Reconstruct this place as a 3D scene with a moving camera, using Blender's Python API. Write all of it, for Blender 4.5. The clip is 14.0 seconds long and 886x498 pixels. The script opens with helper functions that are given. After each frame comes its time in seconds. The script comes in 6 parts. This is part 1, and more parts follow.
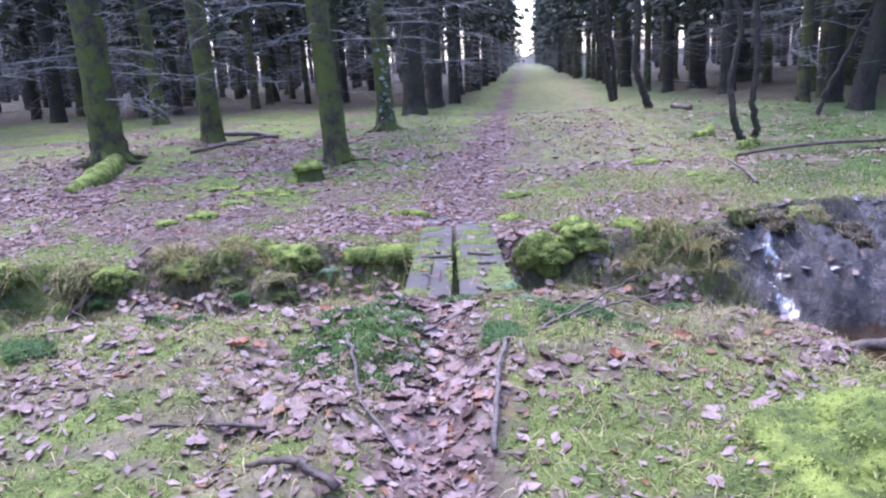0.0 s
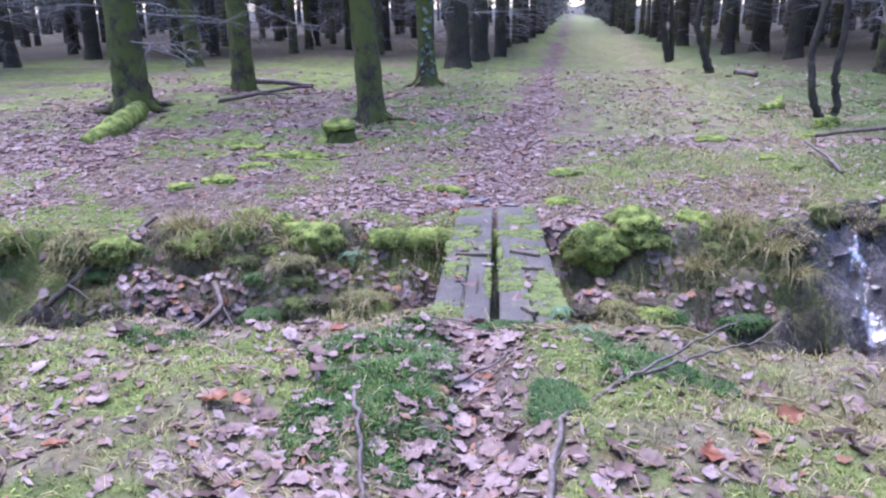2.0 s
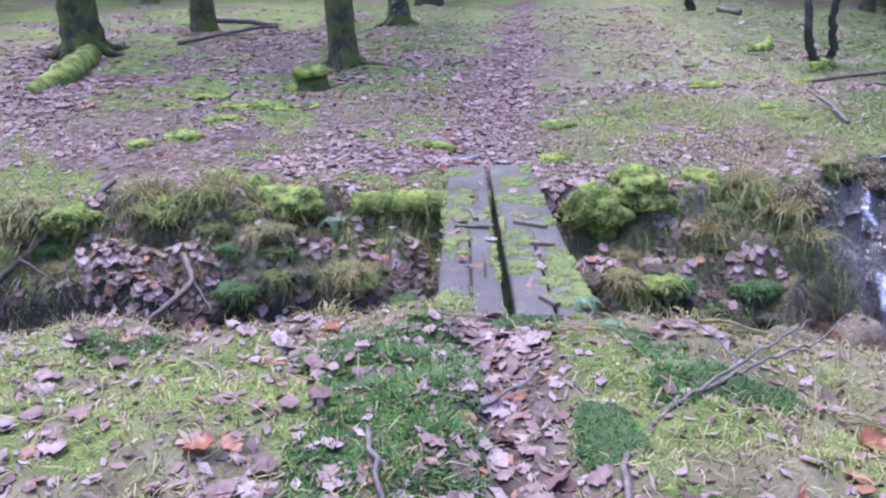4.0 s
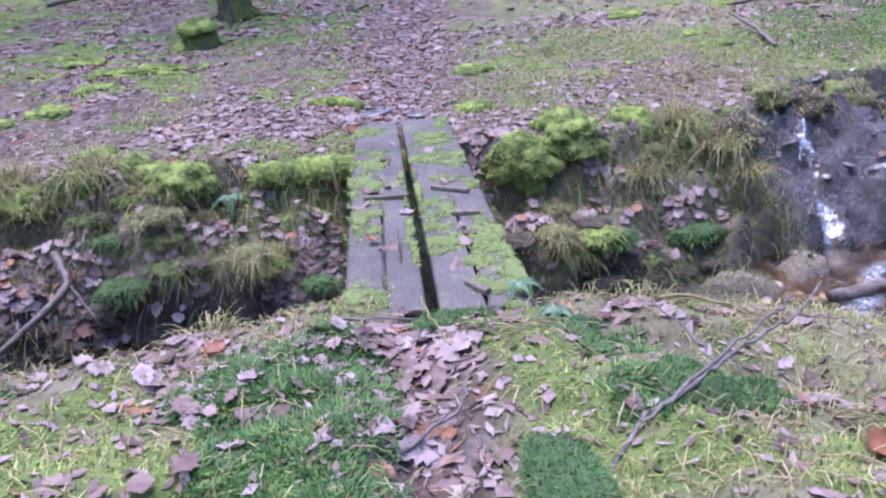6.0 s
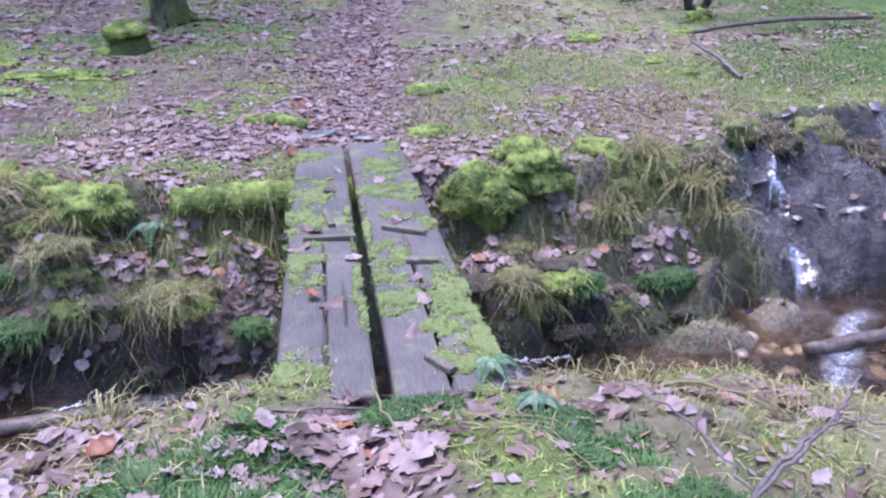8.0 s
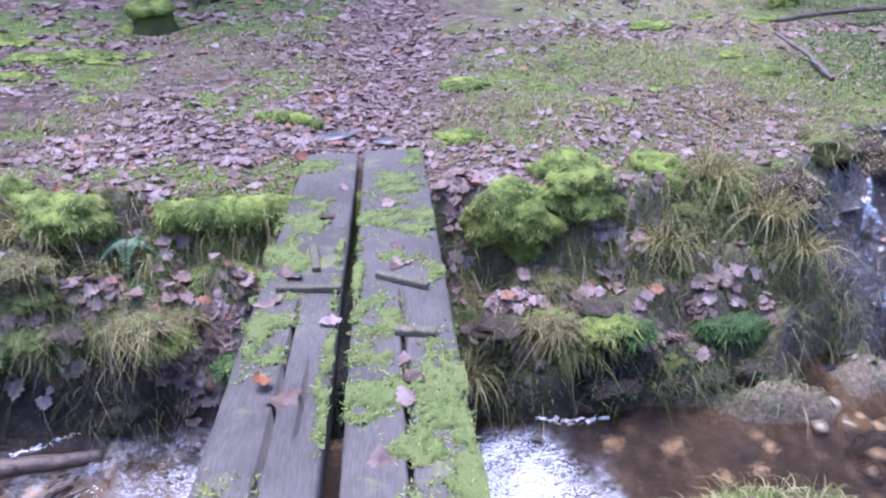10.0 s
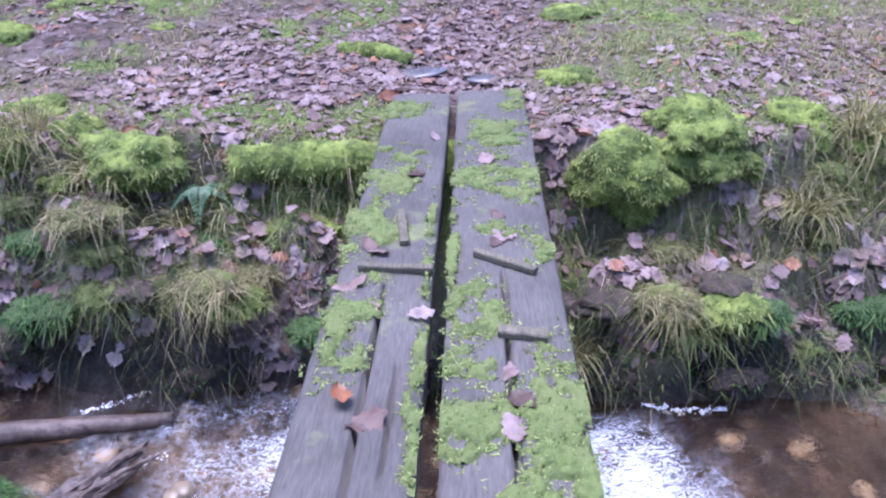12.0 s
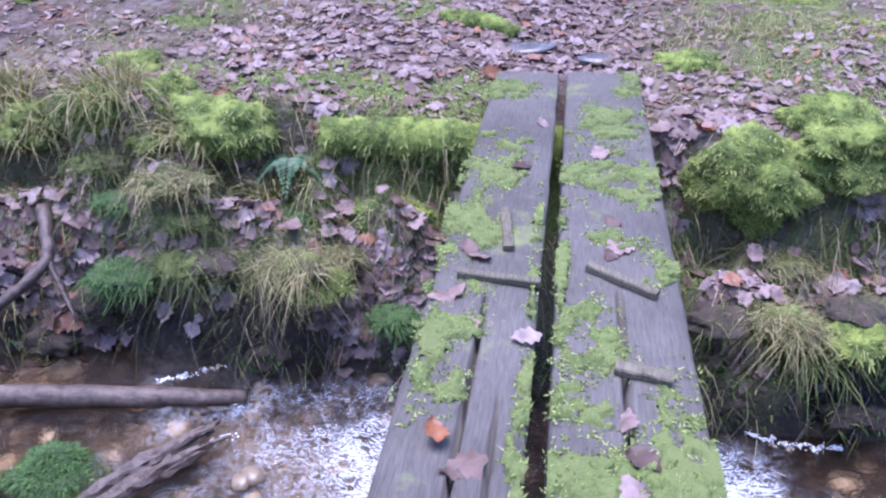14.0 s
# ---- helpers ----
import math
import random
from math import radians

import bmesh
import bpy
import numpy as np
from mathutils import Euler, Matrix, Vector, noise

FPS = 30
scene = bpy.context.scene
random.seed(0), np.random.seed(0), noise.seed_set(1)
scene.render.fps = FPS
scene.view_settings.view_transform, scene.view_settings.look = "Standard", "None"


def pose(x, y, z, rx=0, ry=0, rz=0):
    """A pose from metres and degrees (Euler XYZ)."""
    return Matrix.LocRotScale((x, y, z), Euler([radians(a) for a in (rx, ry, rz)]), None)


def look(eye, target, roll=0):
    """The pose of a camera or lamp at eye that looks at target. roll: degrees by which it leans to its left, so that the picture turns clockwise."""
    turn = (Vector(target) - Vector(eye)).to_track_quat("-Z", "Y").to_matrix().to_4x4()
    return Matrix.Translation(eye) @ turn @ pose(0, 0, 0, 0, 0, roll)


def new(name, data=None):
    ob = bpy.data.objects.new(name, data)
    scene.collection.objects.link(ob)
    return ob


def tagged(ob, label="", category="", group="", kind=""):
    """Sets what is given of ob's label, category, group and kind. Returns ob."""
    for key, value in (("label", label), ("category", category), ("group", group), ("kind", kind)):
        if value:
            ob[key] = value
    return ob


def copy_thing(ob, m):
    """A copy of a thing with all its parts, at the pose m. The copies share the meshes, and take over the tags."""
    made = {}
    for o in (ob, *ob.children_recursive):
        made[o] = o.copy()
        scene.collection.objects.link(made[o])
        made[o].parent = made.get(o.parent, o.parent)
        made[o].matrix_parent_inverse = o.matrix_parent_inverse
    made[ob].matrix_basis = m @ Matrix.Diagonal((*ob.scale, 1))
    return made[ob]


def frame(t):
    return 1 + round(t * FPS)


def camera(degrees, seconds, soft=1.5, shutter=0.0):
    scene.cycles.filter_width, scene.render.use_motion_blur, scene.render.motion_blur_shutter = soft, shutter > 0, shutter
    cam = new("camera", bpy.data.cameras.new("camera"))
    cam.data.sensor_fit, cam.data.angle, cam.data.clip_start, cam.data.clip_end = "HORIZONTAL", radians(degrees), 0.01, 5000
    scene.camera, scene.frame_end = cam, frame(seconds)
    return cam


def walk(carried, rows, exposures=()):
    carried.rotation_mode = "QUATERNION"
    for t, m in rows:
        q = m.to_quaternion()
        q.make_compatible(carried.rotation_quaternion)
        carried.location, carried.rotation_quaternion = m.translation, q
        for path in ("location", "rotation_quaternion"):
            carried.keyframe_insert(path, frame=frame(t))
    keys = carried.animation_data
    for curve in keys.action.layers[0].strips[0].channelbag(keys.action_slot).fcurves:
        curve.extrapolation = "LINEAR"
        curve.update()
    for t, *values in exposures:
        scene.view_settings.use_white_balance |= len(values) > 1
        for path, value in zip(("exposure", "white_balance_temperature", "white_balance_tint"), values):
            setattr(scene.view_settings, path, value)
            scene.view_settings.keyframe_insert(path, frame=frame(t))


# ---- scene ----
cam = camera(61.3, 14.0, 2.2)
METRES, EYE, TILT, LEAN, TURN = 4.2, 1.47, -14.2, 3.0, 0.0
ROWS = [
    (0.0, 0.0, 0.0, 0.0, -0.0, 0.0, -0.0),
    (0.5, -0.0043, 0.0553, 0.0115, 1.56, -0.81, -0.39),
    (1.0, -0.0208, 0.1244, 0.042, 0.55, -2.36, -1.72),
    (1.5, -0.0133, 0.1507, 0.0514, -0.89, -2.94, -3.01),
    (2.0, -0.0076, 0.1851, 0.068, 2.76, -3.89, -2.94),
    (2.5, -0.0318, 0.2267, 0.0764, 1.82, -5.97, -1.93),
    (3.0, -0.0518, 0.2388, 0.0925, 0.44, -7.45, -2.6),
    (5.5, -0.0555, 0.4097, 0.1137, -2.54, -10.8, 0.24),
    (6.0, -0.0314, 0.4295, 0.1134, -5.94, -12.38, 1.59),
    (6.5, -0.0097, 0.4476, 0.118, -8.94, -12.09, 2.15),
    (7.0, -0.0249, 0.4882, 0.1188, -9.12, -10.49, -0.04),
    (7.5, -0.0379, 0.5154, 0.1192, -10.09, -10.75, -0.64),
    (10.0, 0.0379, 0.7077, 0.1636, -5.27, -13.41, -2.07),
    (10.5, 0.0331, 0.7202, 0.1691, 1.71, -14.17, -3.8),
    (11.0, 0.0095, 0.7591, 0.1698, 2.32, -16.44, -3.81),
    (11.5, 0.0046, 0.7769, 0.172, 0.74, -18.4, -3.67),
    (12.0, 0.0222, 0.8132, 0.1758, 0.98, -19.56, -2.43),
    (12.5, 0.0343, 0.8305, 0.182, 1.74, -20.07, -2.04),
    (13.0, 0.0216, 0.8468, 0.1843, 5.02, -21.24, -3.98),
    (13.5, 0.0098, 0.8623, 0.1845, 5.99, -21.76, -4.3),
    (14.0, -0.0048, 0.8715, 0.1833, 7.74, -22.89, -4.74),
]
EXPOSURE = [(0.0, 2.15, 5770, 32), (7.5, 2.15, 5750, 32), (14.0, 2.15, 5650, 32)]
walk(cam, [(t, pose(0, 0, EYE, TILT, LEAN, TURN) @ pose(METRES * x, METRES * y, METRES * z, 90 + pitch, roll, yaw)) for t, x, y, z, yaw, pitch, roll in ROWS], EXPOSURE)

# ---- world and light: overcast sky ----
world = bpy.data.worlds.new("overcast_sky")
scene.world = world
world.use_nodes = True
wn = world.node_tree.nodes
sky = wn.new("ShaderNodeTexSky")
sky.sky_type = "NISHITA"
sky.sun_disc = False
sky.sun_elevation, sky.sun_rotation = radians(77), radians(315)
sky.air_density, sky.dust_density, sky.ozone_density = 1.0, 0.7, 1.0
wn["Background"].inputs["Strength"].default_value = 0.15
world.node_tree.links.new(sky.outputs[0], wn["Background"].inputs["Color"])
sun = new("sun", bpy.data.lights.new("sun", "SUN"))
sun.data.energy, sun.data.angle, sun.data.color = 1.6, radians(45), (1.0, 0.97, 0.95)
sun.matrix_world = look((-1.5, 1.5, 9), (0, 0, 0))


# ---- small helpers ----
def smooth(a, b, v):
    t = np.clip((np.asarray(v, float) - a) / (b - a), 0, 1)
    return t * t * (3 - 2 * t)


def lattice(ix, iy, seed):
    n = (ix.astype(np.int64) * 374761393 + iy.astype(np.int64) * 668265263 + seed * 974711) & 0x7FFFFFFF
    n = ((n ^ (n >> 13)) * 1274126177) & 0x7FFFFFFF
    return ((n ^ (n >> 16)) & 0xFFFF) / 65535.0


def vnoise(x, y, seed=0):
    x, y = np.asarray(x, float), np.asarray(y, float)
    ix, iy = np.floor(x), np.floor(y)
    fx, fy = x - ix, y - iy
    fx, fy = fx * fx * (3 - 2 * fx), fy * fy * (3 - 2 * fy)
    a, b = lattice(ix, iy, seed), lattice(ix + 1, iy, seed)
    c, d = lattice(ix, iy + 1, seed), lattice(ix + 1, iy + 1, seed)
    return (a * (1 - fx) + b * fx) * (1 - fy) + (c * (1 - fx) + d * fx) * fy


def fbm(x, y, scale, octaves=4, seed=0):
    x, y = np.asarray(x, float) * scale, np.asarray(y, float) * scale
    total, amp = 0.0, 0.5
    for i in range(octaves):
        total = total + amp * (vnoise(x, y, seed + i * 17) - 0.5)
        x, y, amp = x * 2.03 + 11.3, y * 2.03 + 5.7, amp * 0.5
    return total


def bump(x, y, cx, cy, rx, ry):
    return np.exp(-((x - cx) / rx) ** 2 - ((y - cy) / ry) ** 2)


# ---- lie of the land ----
WATER = -1.0


def path_x(y):
    """The middle of the trodden path."""
    y = np.asarray(y, float)
    return np.where(y < 4.0, -0.06 + 0.04 * np.sin(y * 1.7), 0.06 + 0.105 * (y - 7) * smooth(6.5, 10, y))


def near_side(x, y):
    """Metres past the near bank's edge, negative on the bank."""
    wob = 0.10 * fbm(x, y, 1.3, 3, 5) * 2
    front = y - 4.18 - 0.46 * smooth(0.72, 1.15, x) + 0.16 * smooth(-0.8, -0.95, x) + 0.7 * smooth(-2.15, -2.7, x) + wob
    right = x - 1.66 - 0.9 * np.clip(2.4 - y, 0, 9) + wob
    return np.where((front > -0.4) & (right > -0.4), np.hypot(np.maximum(front + 0.4, 0), np.maximum(right + 0.4, 0)) - 0.4, np.maximum(front, right))


def far_edge(x):
    x = np.asarray(x, float)
    return 6.62 + 0.16 * fbm(x, x * 0 + 3, 1.1, 3, 9) * 2 + 0.2 * smooth(1.4, 2.0, x) + 0.55 * smooth(2.35, 3.0, x) - 0.25 * smooth(-2.2, -3.2, x)


def far_foot(x):
    x = np.asarray(x, float)
    return 5.86 + 0.10 * fbm(x, x * 0 + 8, 1.7, 3, 21) * 2 + 0.38 * smooth(1.9, 2.6, x)


def sand_bar(x, y):
    """Pale sand and gravel washed up in the stream bed."""
    b = 1.1 * bump(x, y, 2.05, 5.80, 0.40, 0.13) + 1.2 * bump(x, y, 2.55, 6.0, 0.40, 0.17) + 0.8 * bump(x, y, -1.15, 5.45, 0.45, 0.18) + 0.6 * bump(x, y, -0.6, 5.3, 0.3, 0.2) + 0.3 * bump(x, y, 1.3, 5.3, 0.4, 0.1)
    return np.clip(b * (0.75 + 2.2 * fbm(x, y, 6, 3, 17)), 0, 1)


def ground_z(x, y):
    x, y = np.asarray(x, float), np.asarray(y, float)
    fine = 0.05 * fbm(x, y, 2.6, 4, 2) + 0.025 * fbm(x, y, 9.0, 3, 3)
    near = 0.15 + 0.12 * smooth(4.1, 3.2, y) + 0.10 * bump(x, y, 1.25, 1.9, 0.45, 0.5) - 0.17 * bump(x, y, 1.15, 3.25, 0.4, 0.45)
    near = near - 0.07 * bump(x, y, path_x(y), y, 0.16, 1) + 0.05 * bump(x, y, -1.1, 3.0, 0.8, 0.5) + 1.8 * fine + 0.16 * fbm(x, y, 3.6, 3, 6) + 0.22 * np.clip(fbm(x, y, 1.7, 2, 44), 0, 1) * smooth(0.1, 0.5, np.abs(x + 0.06)) - 0.42 * smooth(3.6, 4.7, y) * smooth(0.6, 1.1, x) - 0.05 * smooth(0.9, 1.6, x)
    far = -0.13 + 0.12 * smooth(6.6, 8.2, y) + 0.10 * smooth(-3.5, -6, x) * smooth(8, 11.5, y) + 0.35 * fbm(x, y, 0.22, 3, 7) * smooth(9, 16, y)
    far = far + fine * (1 + 0.8 * smooth(8, 12, y)) - 0.05 * bump(x, y, path_x(y), y, 0.3, 1) + 0.09 * bump(x, y, 1.5, 7.4, 0.7, 0.35)
    far = far + 0.34 * np.clip(fbm(x, y, 1.1, 3, 41) + 0.05, 0, 1) * smooth(2.6, 4.2, x - 0.1 * y) * smooth(8, 10, y) + 0.12 * fbm(x, y, 0.8, 3, 42) * smooth(8, 11, y) + 0.13 * fbm(x, y, 2.1, 3, 43) * smooth(7.2, 9, y) - 0.16 * bump(x, y, 1.47, 8.6, 0.16, 0.12)
    edge, foot = far_edge(x), far_foot(x)
    t = np.clip((edge - y) / (edge - foot), 0, 1.4)
    mud = smooth(2.3, 2.7, x)
    undercut = np.clip(smooth(-0.3, -0.6, x) + 0.45 * smooth(0.45, 0.8, x) + 0.7 * fbm(x, x * 0, 1.3, 2, 22), 0.1, 1) * (1 - mud)
    upper = 0.72 - 0.36 * undercut
    slope = -upper * np.power(np.clip(t, 0, 1), 0.85 + 0.5 * mud) - 0.12 * smooth(0.02, 0.14, t) * (1 - smooth(0.2, 0.6, t) * 0.5)
    slope = slope - (0.72 - upper) * smooth(0.80, 0.97, t + 0.25 * fbm(x, x * 0 + 1, 3.1, 3, 23))
    rough = (0.46 * fbm(x, y * 0.7, 2.6, 3, 12) + 0.34 * fbm(x, y, 6, 3, 13) - 0.5 * np.clip(fbm(x, y * 0.8, 4.3, 3, 24) - 0.06, 0, 1)) * smooth(0.0, 0.25, t)
    step = 0.055 * np.sin(t * 15 + 8 * fbm(x, y, 1.8, 2, 14)) * smooth(0.05, 0.3, t) * (1 - mud)
    slope = slope + rough + mud * (0.40 * fbm(x, y, 3.6, 3, 19) + 0.30 * fbm(x, y, 10, 3, 20)) * smooth(0.0, 0.25, t) + step
    ledge = -0.30 * smooth(0.97, 1.12, t)
    slope = slope - 0.05 * bump(x, y, -2.6, 6.15, 0.75, 0.35)
    bank = far + slope + ledge
    bank = bank + 0.10 * np.clip(fbm(x, y, 3.1, 3, 18) + 0.05, 0, 1) * smooth(0.5, 0.0, np.abs(y - edge) - 0.05) * (1 - mud)
    bed = -1.12 + 0.10 * fbm(x, y, 3.0, 4, 15) * 2 + 0.1 * smooth(1.3, 2.4, x) * (0.3 + fbm(x, y, 1.6, 3, 16)) + (0.10 + 0.05 * smooth(1.2, 1.7, x)) * sand_bar(x, y)
    bank = np.where(t > 1.0, np.maximum(np.minimum(bank, bed + (1.12 - t) * 3), bed), bank)
    d = near_side(x, y)
    face = near - 1.5 * np.power(smooth(-0.02, 0.62, d), 0.8) - 0.05 * smooth(-0.18, 0.02, d)
    z_near = np.maximum(face, bed)
    z = np.where(d < 0.75, np.maximum(z_near, np.where(y > 5.3, bank, -9)), bank)
    return np.where((d < 0.0) & (y < 5.0), face, z)


def slope_normal(x, y, e=0.02):
    dx = (ground_z(x + e, y) - ground_z(x - e, y)) / (2 * e)
    dy = (ground_z(x, y + e) - ground_z(x, y - e)) / (2 * e)
    n = np.stack([-dx, -dy, np.ones_like(dx)], -1)
    return n / np.linalg.norm(n, axis=-1, keepdims=True)


# sleepers: a plane that falls gently to the far bank
def deck_z(y):
    return 0.165 - 0.08 * (np.asarray(y, float) - 4.05)


def on_deck(x, y):
    return (np.abs(x - 0.035) < 0.33) & (y > 4.06) & (y < 7.04)


def surface_z(x, y):
    return np.where(on_deck(x, y), deck_z(y) + 0.004, ground_z(x, y))


def surface_normal(x, y):
    return np.where(on_deck(x, y)[:, None], np.array([0.0, 0.07, 1.0]), slope_normal(x, y))


def bank_mask(x, y):
    """1 on the cut faces of the ditch."""
    edge = far_edge(x)
    return smooth(0.05, -0.15, y - edge) * smooth(0.0, 0.15, near_side(x, y))


def mud_undercut_mask(x, y):
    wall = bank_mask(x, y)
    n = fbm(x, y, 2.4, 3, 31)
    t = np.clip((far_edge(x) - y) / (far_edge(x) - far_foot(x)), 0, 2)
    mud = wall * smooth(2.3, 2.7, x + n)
    # The bank's foot: black wet soil, with the undercut's shade put in too.
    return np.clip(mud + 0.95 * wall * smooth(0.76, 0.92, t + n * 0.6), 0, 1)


def moss_mask(x, y):
    n = fbm(x, y, 1.5, 4, 51) + 0.5 * fbm(x, y, 5.0, 3, 52)
    near = smooth(-0.06, 0.2, n + 0.7 * fbm(x, y, 9, 2, 53) + 0.05 + 0.04 * smooth(3.6, 2.4, y) + 0.25 * bump(x, y, 1.25, 2.0, 0.6, 0.6) - 0.14 * bump(x, y, 1.1, 3.5, 0.7, 0.8) - 0.75 * bump(x, y, path_x(y), y, 0.17, 1))
    ride = bump(x, y, 1.5 + 0.1 * y, y, 2.6, 1)
    far = smooth(-0.02, 0.16, n + 0.05 + 0.07 * smooth(9.8, 8.5, y) - 0.05 * smooth(-0.8, -3, x) * smooth(14, 10, y) + 0.17 * smooth(8, 12, y) * smooth(-2.8, -0.6, x) + 0.2 * smooth(3.2, 4.5, x - 0.1 * y) - 0.45 * bump(x, y, path_x(y), y, 0.42, 1) + 0.10 * smooth(15, 18, y))
    wall = smooth(-0.06, 0.12, n)
    m = np.where(near_side(x, y) < 0.02, near, far)
    rut = bump(x, y, 1.1 + 0.14 * y, y, 0.4, 1) * smooth(9, 12, y)
    m = m * (1 - 0.7 * rut)
    return np.where(bank_mask(x, y) > 0.5, wall * 0.8, m) * (1 - mud_undercut_mask(x, y)) * (1 - 0.55 * ride * smooth(8, 10, y)) * (1 - 0.7 * bump(x, y, 1.8, 7.35, 1.3, 0.6))


def grass_mask(x, y):
    ride = bump(x, y, 2.0 + 0.1 * y, y, 1.9, 1) * smooth(7.0, 9.0, y)
    brow = smooth(0.55, 0.0, np.abs(y - far_edge(x))) * (0.35 + 1.6 * fbm(x, y, 1.7, 2, 61))
    hump = bump(x, y, 1.7, 7.3, 1.5, 0.7)
    near = np.where(near_side(x, y) < 0.1, 0.45 + 1.7 * fbm(x, y, 2.3, 3, 62) + 0.5 * smooth(-0.3, 0.0, near_side(x, y)), 0)
    right = 1.0 * bump(x, y, 1.2, 3.3, 0.5, 0.6)
    straw = 0.9 * bump(x, y, -9.0, 25.0, 7.0, 6.0)
    open_ = np.clip(0.16 + 1.4 * fbm(x, y, 1.3, 3, 66), 0, 0.6) * smooth(6.6, 7.0, y)
    g = np.clip(np.maximum.reduce([ride, brow, open_, hump * 0.9, near + right, straw]), 0, 1)
    return g * (1 - 0.9 * bump(x, y, path_x(y), y, 0.25, 1)) * (1 - 0.8 * mud_undercut_mask(x, y))


def needle_shade_mask(x, y):
    """1 deep among the trunks: bare brown needle floor with canopy shade painted in."""
    n = 6 * fbm(x, y, 0.25, 3, 91)
    left = smooth(20, 27, y + n) * smooth(-1.2, -2.6, x - 0.1 * y)
    right = smooth(3.6, 6.0, x - 0.1 * y + 0.4 * n) * smooth(15, 22, y + n)
    return np.clip(left + right + smooth(13, 18, np.abs(x) + n) * smooth(-40, 4, y), 0, 1)


def deep_moss_mask(x, y):
    """1 where the moss is a darker, richer green, under the edge of the wood."""
    n = 2.2 * fbm(x, y, 0.7, 3, 92)
    return smooth(2.6, 3.4, x - 0.1 * y + n) * smooth(7.3, 8.2, y + 0.4 * n) + 0.6 * smooth(9.5, 11, y + n) * smooth(-0.3, -0.8, x - 0.03 * y + 0.5 * n) * smooth(-3.5, -2.5, x)


def leaf_density(x, y):
    n = fbm(x, y, 1.1, 4, 71) * 2
    d = near_side(x, y)
    near = np.clip(0.13 + 2.3 * fbm(x, y, 1.9, 3, 74) + 0.8 * bump(x, y, path_x(y), y, 0.13, 1), 0.015, 0.8)
    near = near * (1 - 0.75 * bump(x, y, -0.45, 3.4, 0.33, 0.6))
    left = smooth(0.2, -1.6, x - 0.04 * y) * smooth(19, 12, y)
    path = bump(x, y, path_x(y), y, 0.28, 1) * smooth(26, 12, y) + 0.5 * bump(x, y, 1.1 + 0.14 * y, y, 0.4, 1) * smooth(9, 12, y)
    far = np.clip(left * (0.42 + 1.7 * n) + path * 0.55 + (0.3 + 1.4 * n) * smooth(8.6, 7.0, y) * smooth(3.5, 2.0, x) + 0.04 + 0.5 * n * smooth(1, 2, x), 0, 1)
    wall = np.clip(0.16 + 2.9 * fbm(x, y, 2.3, 3, 73) + 1.2 * bump(x, y, -2.45, 6.05, 0.7, 0.26), 0, 1) * (1 - 0.93 * mud_undercut_mask(x, y) * (x > -1.7))
    out = np.where(d < 0.02, near, np.where(bank_mask(x, y) > 0.3, wall, far))
    out = np.where(ground_z(x, y) < WATER + 0.03, 0, out)
    return np.where(on_deck(x, y), 0.0, out) * (1 - 0.82 * moss_mask(x, y))
# end of land


# ---- materials ----
def material(name, rough=0.8):
    m = bpy.data.materials.new(name)
    m.use_nodes = True
    b = m.node_tree.nodes["Principled BSDF"]
    b.inputs["Roughness"].default_value = rough
    return m, m.node_tree.nodes, m.node_tree.links, b


def ramp(nodes, stops):
    r = nodes.new("ShaderNodeValToRGB")
    while len(r.color_ramp.elements) < len(stops):
        r.color_ramp.elements.new(0.5)
    for e, (p, c) in zip(r.color_ramp.elements, stops):
        e.position, e.color = p, (*c, 1)
    return r


def noise_node(nodes, links, scale, detail=4, coord=None, rough=0.6):
    n = nodes.new("ShaderNodeTexNoise")
    n.inputs["Scale"].default_value, n.inputs["Detail"].default_value, n.inputs["Roughness"].default_value = scale, detail, rough
    if coord:
        links.new(coord, n.inputs["Vector"])
    return n


def mix(nodes, links, fac, a, b, kind="MIX"):
    m = nodes.new("ShaderNodeMix")
    m.data_type, m.blend_type = "RGBA", kind
    for sock, v in ((m.inputs[0], fac), (m.inputs[6], a), (m.inputs[7], b)):
        if isinstance(v, (int, float)):
            sock.default_value = v
        elif isinstance(v, tuple):
            sock.default_value = (*v, 1)
        else:
            links.new(v, sock)
    return m.outputs[2]


def relief(nodes, links, bsdf, height, strength=0.4, distance=0.02):
    b = nodes.new("ShaderNodeBump")
    b.inputs["Strength"].default_value, b.inputs["Distance"].default_value = strength, distance
    links.new(height, b.inputs["Height"])
    links.new(b.outputs[0], bsdf.inputs["Normal"])


LEAF_STOPS = [(0.0, (0.075, 0.045, 0.036)), (0.2, (0.16, 0.10, 0.085)), (0.42, (0.215, 0.145, 0.128)), (0.65, (0.27, 0.195, 0.185)), (0.92, (0.325, 0.255, 0.25)), (0.965, (0.25, 0.115, 0.07)), (1.0, (0.31, 0.14, 0.065))]


